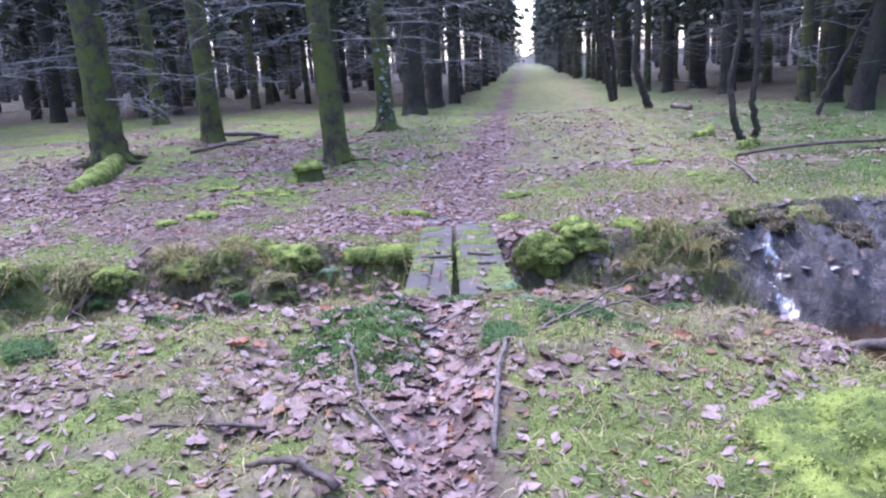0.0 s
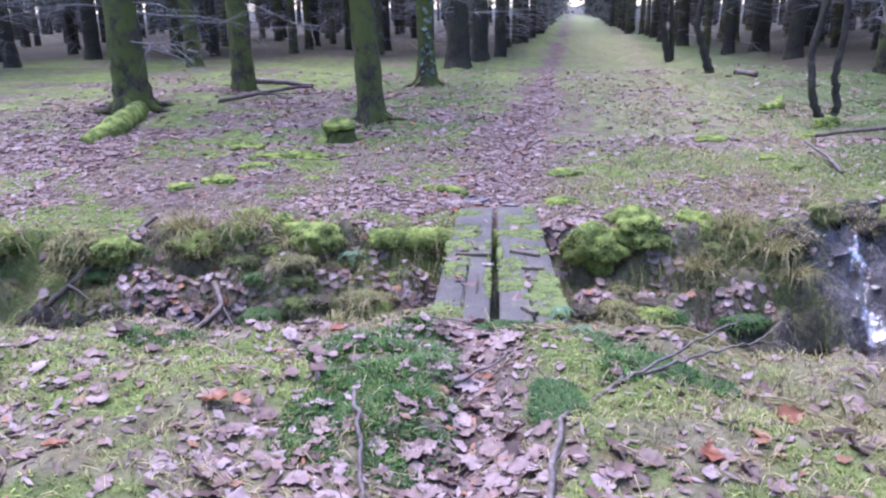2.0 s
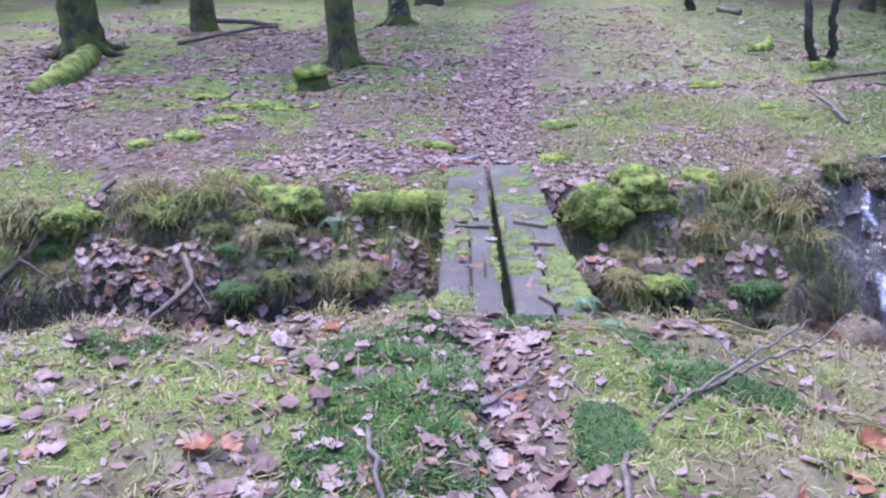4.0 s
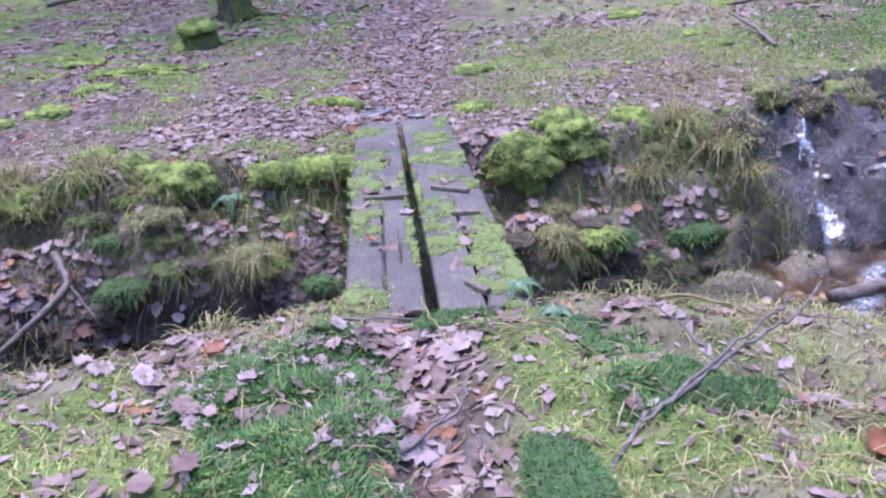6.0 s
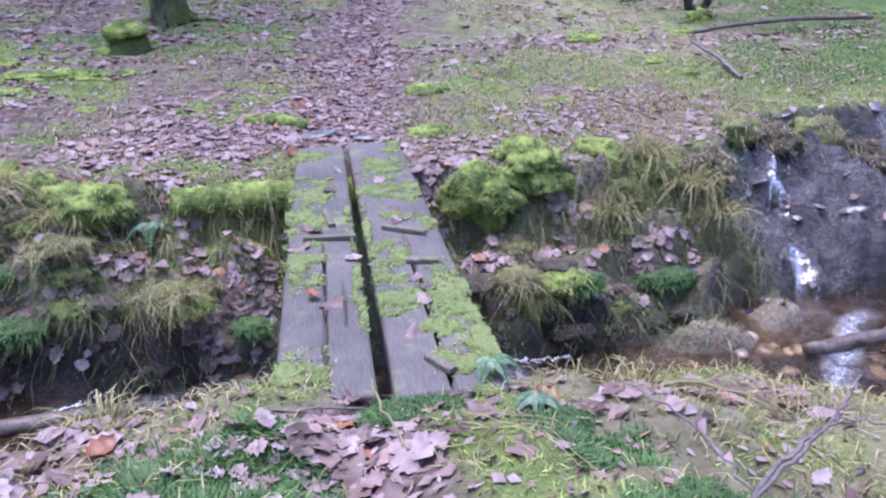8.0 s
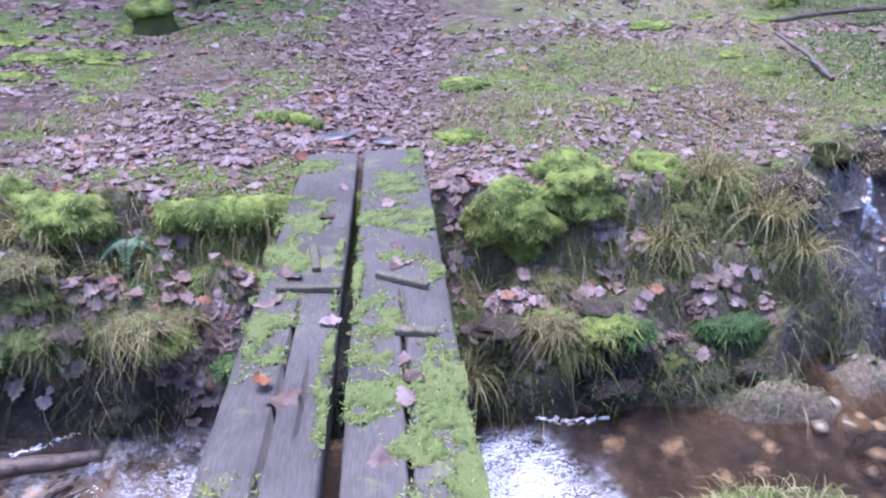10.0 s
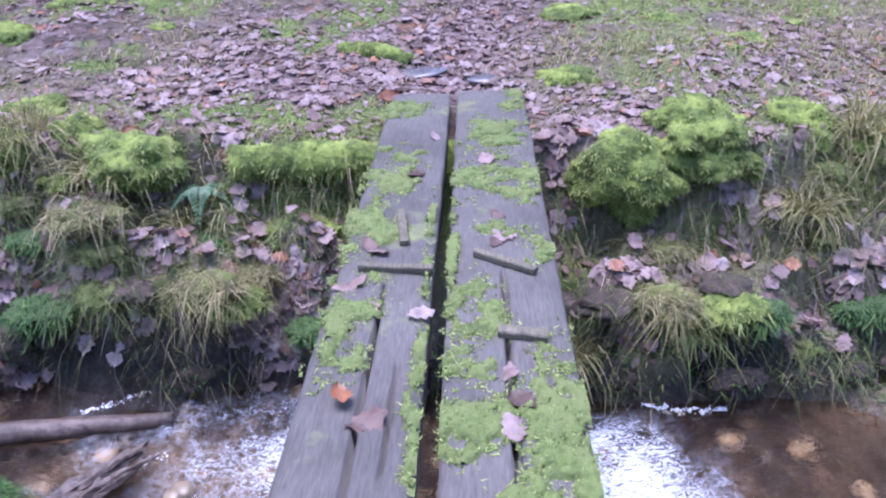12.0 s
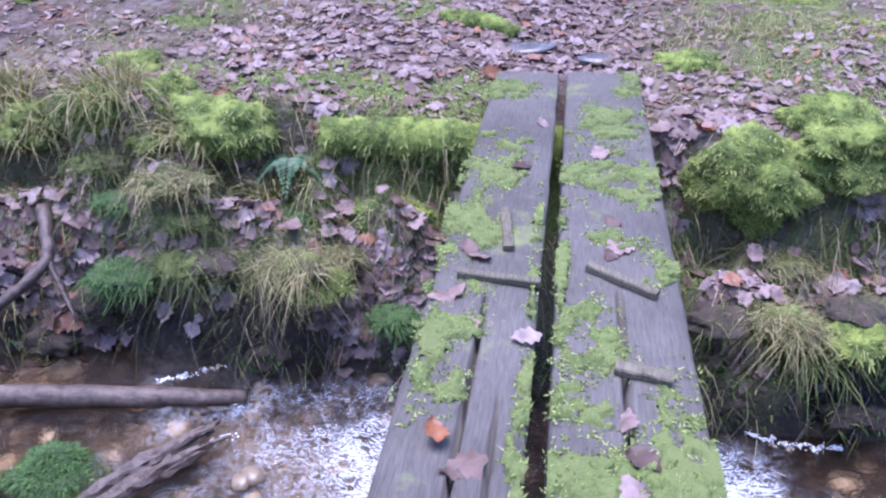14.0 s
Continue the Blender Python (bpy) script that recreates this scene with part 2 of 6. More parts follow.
def varied(name, stops, rough, source="island", grain=30, thin=0.0):
    """A material whose colour runs through stops from piece to piece."""
    m, n, l, b = material(name, rough)
    if source == "island":
        pick = n.new("ShaderNodeNewGeometry").outputs["Random Per Island"]
    else:
        pick = n.new("ShaderNodeObjectInfo").outputs["Random"]
    r = ramp(n, stops)
    l.new(pick, r.inputs[0])
    geo = n.new("ShaderNodeNewGeometry")
    g = noise_node(n, l, grain, 4, geo.outputs["Position"])
    shade = ramp(n, [(0.3, (0.62, 0.62, 0.62)), (0.7, (1.2, 1.2, 1.2))])
    l.new(g.outputs[0], shade.inputs[0])
    col = mix(n, l, 1.0, r.outputs[0], shade.outputs[0], "MULTIPLY")
    l.new(col, b.inputs["Base Color"])
    if thin:
        glow, blend = n.new("ShaderNodeBsdfTranslucent"), n.new("ShaderNodeMixShader")
        blend.inputs[0].default_value = thin
        l.new(col, glow.inputs["Color"])
        l.new(b.outputs[0], blend.inputs[1])
        l.new(glow.outputs[0], blend.inputs[2])
        l.new(blend.outputs[0], n["Material Output"].inputs["Surface"])
    rr = n.new("ShaderNodeMapRange")
    rr.inputs[3].default_value, rr.inputs[4].default_value = max(0.05, rough - 0.15), min(1, rough + 0.15)
    l.new(g.outputs[0], rr.inputs[0])
    l.new(rr.outputs[0], b.inputs["Roughness"])
    relief(n, l, b, g.outputs[0], 0.3, 0.004)
    return m


leaf_mat = varied("fallen_leaf", LEAF_STOPS, 0.55, thin=0.15)
leaf_part_mat = varied("fallen_leaf_large", LEAF_STOPS, 0.55, "object", thin=0.15)
deck_tuft_mat = varied("deck_moss", [(0.0, (0.075, 0.12, 0.028)), (0.5, (0.20, 0.26, 0.07)), (1.0, (0.37, 0.42, 0.15))], 0.75, grain=14, thin=0.25)
grass_mat = varied("dry_grass", [(0.0, (0.13, 0.15, 0.04)), (0.35, (0.25, 0.25, 0.09)), (0.7, (0.40, 0.35, 0.17)), (1.0, (0.52, 0.45, 0.26))], 0.6, grain=12, thin=0.4)
green_grass_mat = varied("green_grass", [(0.0, (0.05, 0.09, 0.02)), (0.5, (0.11, 0.17, 0.04)), (1.0, (0.27, 0.28, 0.10))], 0.6, grain=12, thin=0.4)
moss_tuft_mat = varied("bright_moss", [(0.0, (0.06, 0.10, 0.022)), (0.5, (0.20, 0.265, 0.06)), (1.0, (0.42, 0.46, 0.16))], 0.75, grain=14, thin=0.25)
deep_moss_mat = varied("deep_moss", [(0.0, (0.04, 0.08, 0.02)), (0.6, (0.10, 0.185, 0.04)), (1.0, (0.22, 0.30, 0.08))], 0.75, grain=8, thin=0.25)
haircap_mat = varied("haircap_moss", [(0.0, (0.03, 0.09, 0.025)), (0.6, (0.08, 0.19, 0.05)), (1.0, (0.16, 0.28, 0.07))], 0.65, grain=14, thin=0.4)
fern_mat = varied("fern_green", [(0.0, (0.07, 0.17, 0.09)), (1.0, (0.19, 0.32, 0.17))], 0.5, grain=20, thin=0.4)
needle_mat = varied("spruce_needles", [(0.0, (0.012, 0.022, 0.012)), (0.6, (0.025, 0.042, 0.022)), (1.0, (0.045, 0.062, 0.035))], 0.7, grain=2)
stone_mat = varied("stream_stone", [(0.0, (0.06, 0.045, 0.03)), (0.5, (0.15, 0.115, 0.075)), (1.0, (0.30, 0.25, 0.18))], 0.35, "object", grain=18)
slate_mat = varied("wet_mud_flake", [(0.0, (0.02, 0.02, 0.022)), (0.6, (0.05, 0.05, 0.055)), (1.0, (0.12, 0.115, 0.12))], 0.25, grain=18)


def two_noise(name, low, high, rough, scale, stretch=(1, 1, 1), strength=0.5, moss=None, moss_at=0.55, dist=0.01, wet=0.0):
    """Grain at two scales in object space, with moss patches on top where wished."""
    m, n, l, b = material(name, rough)
    tc = n.new("ShaderNodeTexCoord")
    mp = n.new("ShaderNodeMapping")
    mp.inputs["Scale"].default_value = stretch
    l.new(tc.outputs["Object"], mp.inputs["Vector"])
    fine = noise_node(n, l, scale, 6, mp.outputs[0], 0.7)
    broad = noise_node(n, l, scale * 0.12, 3, tc.outputs["Object"])
    r = ramp(n, [(0.3, low), (0.7, high)])
    l.new(fine.outputs[0], r.inputs[0])
    tone = ramp(n, [(0.3, (0.7, 0.7, 0.7)), (0.7, (1.2, 1.2, 1.2))])
    l.new(broad.outputs[0], tone.inputs[0])
    col = mix(n, l, 1.0, r.outputs[0], tone.outputs[0], "MULTIPLY")
    if moss:
        patch = noise_node(n, l, scale * 0.22, 5, tc.outputs["Object"])
        edge = ramp(n, [(moss_at - 0.06, (0, 0, 0)), (moss_at + 0.08, (1, 1, 1))])
        l.new(patch.outputs[0], edge.inputs[0])
        col = mix(n, l, edge.outputs[0], col, moss)
    l.new(col, b.inputs["Base Color"])
    relief(n, l, b, fine.outputs[0], strength, dist)
    return m


plank_mat = two_noise("weathered_sleeper_wood", (0.054, 0.050, 0.046), (0.122, 0.111, 0.102), 0.7, 26, (6, 0.5, 6), 0.25, (0.16, 0.19, 0.07), 0.66, 0.006)
cleat_mat = two_noise("dark_batten_wood", (0.06, 0.052, 0.035), (0.19, 0.17, 0.12), 0.7, 40, (4, 1, 4), 0.5)
bark_mat = two_noise("spruce_bark", (0.02, 0.018, 0.014), (0.115, 0.10, 0.075), 0.95, 16, (1.6, 1.6, 0.8), 1.0, (0.095, 0.11, 0.034), 0.49, 0.06)
mossy_bark_mat = two_noise("mossy_spruce_bark", (0.025, 0.022, 0.016), (0.13, 0.115, 0.08), 0.95, 18, (1.5, 1.5, 0.9), 1.0, (0.115, 0.145, 0.032), 0.47, 0.08)
dark_bark_mat = two_noise("dark_spruce_bark", (0.020, 0.018, 0.016), (0.075, 0.066, 0.055), 0.95, 16, (1.6, 1.6, 0.8), 1.0, (0.045, 0.052, 0.022), 0.56, 0.06)
twig_mat = two_noise("grey_twig_bark", (0.05, 0.04, 0.037), (0.2, 0.165, 0.155), 0.7, 40, (1, 1, 1), 0.6)
dead_mat = two_noise("dead_spruce_twig", (0.13, 0.128, 0.125), (0.30, 0.295, 0.29), 0.9, 20, (1, 1, 1), 0.4)
log_mat = two_noise("wet_log_bark", (0.03, 0.022, 0.02), (0.16, 0.12, 0.10), 0.4, 22, (1, 1, 1), 0.8, None, 0.6, 0.015)
moss_base_mat = two_noise("moss_cushion", (0.02, 0.04, 0.008), (0.17, 0.235, 0.04), 0.85, 34, (1, 1, 1), 1.0, (0.25, 0.32, 0.065), 0.52, 0.02)
hair_base_mat = two_noise("dark_moss_cushion", (0.02, 0.05, 0.015), (0.07, 0.13, 0.035), 0.85, 40, (1, 1, 1), 1.0, None, 0.6, 0.02)
deck_moss_mat = two_noise("thin_deck_moss", (0.05, 0.078, 0.02), (0.17, 0.225, 0.06), 0.85, 60, (1, 1, 1), 0.8, (0.13, 0.165, 0.05), 0.5, 0.01)
foam_mat = two_noise("water_foam", (0.65, 0.68, 0.72), (0.85, 0.87, 0.9), 0.5, 60, (1, 1, 1), 0.6)
soil_mat = two_noise("root_soil", (0.02, 0.015, 0.012), (0.08, 0.06, 0.045), 0.9, 18, (1, 1, 1), 0.9)


def ground_material():
    m, n, l, b = material("forest_floor", 0.8)
    pos = n.new("ShaderNodeNewGeometry").outputs["Position"]

    def mask(name):
        a = n.new("ShaderNodeAttribute")
        a.attribute_name = name
        return a.outputs["Fac"]

    warp = noise_node(n, l, 6, 3, pos)
    shift = n.new("ShaderNodeVectorMath")
    shift.operation = "MULTIPLY_ADD"
    shift.inputs[1].default_value = (0.12, 0.12, 0.12)
    l.new(warp.outputs["Color"], shift.inputs[0])
    l.new(pos, shift.inputs[2])
    cells = n.new("ShaderNodeTexVoronoi")
    cells.inputs["Scale"].default_value = 13
    l.new(shift.outputs[0], cells.inputs["Vector"])
    grey = n.new("ShaderNodeSeparateColor")
    l.new(cells.outputs["Color"], grey.inputs[0])
    litter = ramp(n, LEAF_STOPS)
    l.new(grey.outputs[0], litter.inputs[0])
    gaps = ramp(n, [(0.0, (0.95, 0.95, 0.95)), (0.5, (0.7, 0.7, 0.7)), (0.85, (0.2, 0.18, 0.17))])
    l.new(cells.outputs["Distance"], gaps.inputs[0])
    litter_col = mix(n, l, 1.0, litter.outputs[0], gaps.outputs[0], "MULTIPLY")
    fine = noise_node(n, l, 45, 5, pos, 0.7)
    mid = noise_node(n, l, 5, 4, pos)
    soil = ramp(n, [(0.3, (0.018, 0.013, 0.010)), (0.7, (0.095, 0.07, 0.052))])
    l.new(fine.outputs[0], soil.inputs[0])
    moss = ramp(n, [(0.25, (0.026, 0.042, 0.013)), (0.48, (0.12, 0.17, 0.038)), (0.75, (0.30, 0.37, 0.095))])
    wide = noise_node(n, l, 1.1, 5, pos, 0.75)
    both = mix(n, l, 0.5, mix(n, l, 0.5, fine.outputs["Fac"], wide.outputs["Fac"]), mid.outputs["Fac"])
    l.new(both, moss.inputs[0])
    turf = ramp(n, [(0.3, (0.075, 0.08, 0.035)), (0.5, (0.19, 0.185, 0.092)), (0.75, (0.40, 0.36, 0.22))])
    l.new(both, turf.inputs[0])
    # The near-black stops hold wet soil and painted undercut shade together.
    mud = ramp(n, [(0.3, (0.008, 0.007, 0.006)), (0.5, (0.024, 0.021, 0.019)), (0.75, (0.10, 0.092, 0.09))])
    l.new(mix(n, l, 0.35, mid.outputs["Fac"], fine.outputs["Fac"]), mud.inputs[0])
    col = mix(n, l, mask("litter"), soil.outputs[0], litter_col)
    col = mix(n, l, mask("turf"), col, turf.outputs[0])
    deep = ramp(n, [(0.25, (0.014, 0.03, 0.008)), (0.48, (0.05, 0.095, 0.018)), (0.75, (0.14, 0.225, 0.045))])
    l.new(both, deep.inputs[0])
    moss_col = mix(n, l, mask("deep"), moss.outputs[0], deep.outputs[0])
    col = mix(n, l, mask("moss"), col, moss_col)
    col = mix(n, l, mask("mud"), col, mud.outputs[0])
    # Grey wet mud; its pale bluish stops paint the sky's reflection.
    mud_sheen = ramp(n, [(0.32, (0.018, 0.017, 0.017)), (0.5, (0.058, 0.055, 0.058)), (0.68, (0.19, 0.183, 0.20))])
    l.new(mix(n, l, 0.5, mid.outputs["Fac"], fine.outputs["Fac"]), mud_sheen.inputs[0])
    col = mix(n, l, mask("mud_sheen"), col, mud_sheen.outputs[0])
    # Brown needles, with the shade under the crowns put into the colour.
    needles = ramp(n, [(0.3, (0.016, 0.012, 0.008)), (0.55, (0.05, 0.037, 0.024)), (0.75, (0.085, 0.085, 0.035))])
    l.new(both, needles.inputs[0])
    col = mix(n, l, mask("needles"), col, needles.outputs[0])
    gravel = ramp(n, [(0.3, (0.014, 0.009, 0.006)), (0.6, (0.045, 0.031, 0.02)), (0.85, (0.17, 0.135, 0.095))])
    l.new(mix(n, l, 0.6, fine.outputs["Fac"], cells.outputs["Distance"]), gravel.inputs[0])
    col = mix(n, l, mask("bed"), col, gravel.outputs[0])
    sand = ramp(n, [(0.3, (0.08, 0.06, 0.04)), (0.55, (0.23, 0.185, 0.125)), (0.8, (0.46, 0.41, 0.32))])
    l.new(fine.outputs["Fac"], sand.inputs[0])
    col = mix(n, l, mask("sand"), col, sand.outputs[0])
    l.new(col, b.inputs["Base Color"])
    wet = ramp(n, [(0.36, (0.45, 0.45, 0.45)), (0.56, (0.08, 0.08, 0.08))])
    l.new(mid.outputs["Fac"], wet.inputs[0])
    l.new(mix(n, l, mask("wet"), (0.85, 0.85, 0.85), wet.outputs[0]), b.inputs["Roughness"])
    relief(n, l, b, mix(n, l, 0.4, fine.outputs["Fac"], cells.outputs["Distance"]), 1.0, 0.045)
    return m


def water_material():
    """Clear brown water, fast runs broken by bluish-white froth with sky glints painted in."""
    m, n, l, b = material("stream_water", 0.03)
    b.inputs["Base Color"].default_value = (0.55, 0.42, 0.29, 1)
    b.inputs["Transmission Weight"].default_value = 1.0
    b.inputs["IOR"].default_value = 1.33
    pos = n.new("ShaderNodeNewGeometry").outputs["Position"]
    run = n.new("ShaderNodeAttribute")
    run.attribute_name = "riffle_glint"

    def flow(stretch, scale, detail, twist):
        mp = n.new("ShaderNodeMapping")
        mp.inputs["Scale"].default_value = stretch
        mp.inputs["Rotation"].default_value = (0, 0, radians(-18))
        l.new(pos, mp.inputs["Vector"])
        w = noise_node(n, l, scale, detail, mp.outputs[0])
        w.inputs["Distortion"].default_value = twist
        return w.outputs["Fac"]

    def maths(kind, a, c=0.0, d=0.0):
        q = n.new("ShaderNodeMath")
        q.operation = kind
        for sock, v in zip(q.inputs, (a, c, d)):
            if isinstance(v, (int, float)):
                sock.default_value = v
            else:
                l.new(v, sock)
        return q.outputs[0]

    rip = flow((0.8, 1.3, 1), 20, 3, 0.8)
    relief(n, l, b, rip, 0.9, 0.06)
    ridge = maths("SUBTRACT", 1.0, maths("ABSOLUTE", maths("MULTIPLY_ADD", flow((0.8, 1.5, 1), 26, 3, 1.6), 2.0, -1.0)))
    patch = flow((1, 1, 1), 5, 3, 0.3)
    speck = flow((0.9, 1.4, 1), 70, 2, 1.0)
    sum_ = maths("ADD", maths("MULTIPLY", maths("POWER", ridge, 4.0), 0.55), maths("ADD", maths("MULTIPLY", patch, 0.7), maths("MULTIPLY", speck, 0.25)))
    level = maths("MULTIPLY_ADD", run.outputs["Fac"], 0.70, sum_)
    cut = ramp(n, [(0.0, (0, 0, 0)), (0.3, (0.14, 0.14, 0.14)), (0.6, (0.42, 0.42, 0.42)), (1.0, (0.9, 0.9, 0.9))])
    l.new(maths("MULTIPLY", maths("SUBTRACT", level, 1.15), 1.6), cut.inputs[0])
    # Diffuse white is the froth, and the sky's reflection painted along with it.
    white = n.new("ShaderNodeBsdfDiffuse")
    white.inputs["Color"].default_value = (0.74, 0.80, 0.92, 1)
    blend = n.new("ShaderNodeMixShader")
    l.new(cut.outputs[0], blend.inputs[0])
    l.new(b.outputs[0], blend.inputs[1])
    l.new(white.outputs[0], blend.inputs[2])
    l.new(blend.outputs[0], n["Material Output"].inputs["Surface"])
    return m


ground_mat, water_mat = ground_material(), water_material()


# ---- mesh helpers ----
def mesh_from(name, verts, faces, mat, parent=None, smooth_faces=False, label=""):
    """One mesh object from arrays: verts (n, 3), faces (m, k)."""
    verts, faces = np.asarray(verts, np.float32), np.asarray(faces, np.int32)
    me = bpy.data.meshes.new(name)
    k = faces.shape[1]
    me.vertices.add(len(verts))
    me.vertices.foreach_set("co", verts.ravel())
    me.loops.add(faces.size)
    me.loops.foreach_set("vertex_index", faces.ravel())
    me.polygons.add(len(faces))
    me.polygons.foreach_set("loop_start", np.arange(0, faces.size, k, dtype=np.int32))
    me.polygons.foreach_set("use_smooth", np.full(len(faces), smooth_faces))
    me.update(calc_edges=True)
    me.materials.append(mat)
    ob = new(name, me)
    ob.parent = parent
    if label:
        tagged(ob, label)
    return ob


def part(name, bm, mat, parent=None, label="", smooth_faces=True):
    me = bpy.data.meshes.new(name)
    bm.to_mesh(me)
    bm.free()
    me.materials.append(mat)
    me.polygons.foreach_set("use_smooth", np.full(len(me.polygons), smooth_faces))
    ob = new(name, me)
    ob.parent = parent
    if label:
        tagged(ob, label)
    return ob


def tube_arrays(points, radii, sides=8, rough=0.0, seed=0):
    """A tapered tube along points: verts and quads, with closed ends."""
    pts = np.asarray(points, float)
    rad = np.interp(np.linspace(0, 1, len(pts)), np.linspace(0, 1, len(radii)), radii)
    rng = np.random.default_rng(seed)
    tang = np.gradient(pts, axis=0)
    tang /= np.linalg.norm(tang, axis=1, keepdims=True) + 1e-9
    ref = np.array([0, 0, 1.0]) if abs(tang[:, 2]).mean() < 0.7 else np.array([1.0, 0, 0])
    u = np.cross(tang, ref)
    u /= np.linalg.norm(u, axis=1, keepdims=True) + 1e-9
    v = np.cross(tang, u)
    a = np.linspace(0, 2 * np.pi, sides, endpoint=False)
    r = rad[:, None] * (1 + rough * rng.uniform(-1, 1, (len(pts), sides)))
    ring = pts[:, None] + r[..., None] * (np.cos(a)[None, :, None] * u[:, None] + np.sin(a)[None, :, None] * v[:, None])
    i = np.arange(len(pts) - 1)[:, None] * sides
    j = np.arange(sides)[None, :]
    q = np.stack([i + j, i + (j + 1) % sides, i + sides + (j + 1) % sides, i + sides + j], -1).reshape(-1, 4)
    verts = np.concatenate([ring.reshape(-1, 3), pts[:1], pts[-1:]])
    n = len(pts) * sides
    c0 = np.stack([np.full(sides, n), (np.arange(sides) + 1) % sides, np.arange(sides), np.full(sides, n)], -1)
    last = n - sides
    c1 = np.stack([np.full(sides, n + 1), last + np.arange(sides), last + (np.arange(sides) + 1) % sides, np.full(sides, n + 1)], -1)
    caps = np.concatenate([c0[:, :3], c1[:, :3]])
    tris = np.concatenate([q[:, [0, 1, 2]], q[:, [0, 2, 3]], caps])
    return verts, tris


def bend(points, steps=6, wobble=0.0, seed=0):
    """Points along a rounded line through the given ones."""
    p = np.asarray(points, float)
    t = np.linspace(0, len(p) - 1, steps * (len(p) - 1) + 1)
    out = np.stack([np.interp(t, np.arange(len(p)), p[:, k]) for k in range(3)], -1)
    for _ in range(2):
        out[1:-1] = (out[:-2] + 2 * out[1:-1] + out[2:]) / 4
    rng = np.random.default_rng(seed)
    w = rng.normal(0, wobble, out.shape)
    w[0] = w[-1] = 0
    return out + w


def join_arrays(parts):
    verts, tris, base = [], [], 0
    for v, t in parts:
        verts.append(v)
        tris.append(t + base)
        base += len(v)
    return np.concatenate(verts), np.concatenate(tris)


def tube(name, points, radii, mat, parent=None, sides=8, rough=0.1, seed=0, label="", wobble=0.0, steps=6):
    v, t = tube_arrays(bend(points, steps, wobble, seed), radii, sides, rough, seed)
    return mesh_from(name, v, t, mat, parent, True, label)


def blades(roots, normals, height, width, lean, rng, segments=2, droop=0.5):
    """Thin blades growing from roots: verts and tris."""
    n = len(roots)
    h = height * rng.uniform(0.5, 1.25, n)
    a = rng.uniform(0, 2 * np.pi, n)
    side = np.stack([np.cos(a), np.sin(a), np.zeros(n)], -1)
    out = np.stack([-np.sin(a), np.cos(a), np.zeros(n)], -1)
    up = normals + np.array([0, 0, 0.4])
    up /= np.linalg.norm(up, axis=1, keepdims=True)
    tilt = lean * rng.uniform(0.1, 1.0, n)
    rows = []
    for s in range(segments):
        f = s / segments
        c = roots + up * (h * f)[:, None] + out * (h * tilt * f * f)[:, None] - np.array([0, 0, 1]) * (h * droop * tilt * f ** 3)[:, None]
        w = (width * (1 - 0.6 * f) * rng.uniform(0.7, 1.3, n) / 2)[:, None]
        rows += [c - side * w, c + side * w]
    tip = roots + up * h[:, None] + out * (h * tilt)[:, None] - np.array([0, 0, 1]) * (h * droop * tilt)[:, None]
    verts = np.stack(rows + [tip], 1)
    k = 2 * segments + 1
    tri = []
    for s in range(segments - 1):
        b = 2 * s
        tri += [(b, b + 1, b + 3), (b, b + 3, b + 2)]
    tri.append((k - 3, k - 2, k - 1))
    tris = (np.arange(n)[:, None, None] * k + np.array(tri)[None]).reshape(-1, 3)
    return verts.reshape(-1, 3), tris


def scatter(count, x0, x1, y0, y1, density, rng, power=1.0):
    """Random places in a rectangle, kept by a density from 0 to 1; power above 1 crowds them to the near end."""
    x = rng.uniform(x0, x1, count)
    y = y0 + (y1 - y0) * rng.uniform(0, 1, count) ** power
    keep = rng.uniform(0, 1, count) < density(x, y)
    return x[keep], y[keep]


# ---- the ground: one sheet to the horizon ----
def graded(inner0, inner1, step, outer0, outer1, growth=1.16):
    mid = np.arange(inner0, inner1, step)
    up, s, v = [], step, inner1
    while v < outer1:
        up.append(v)
        s *= growth
        v += s
    down, s, v = [], step, inner0
    while v > outer0:
        s *= growth
        v -= s
        down.append(v)
    return np.concatenate([down[::-1], mid, up, [outer1]])


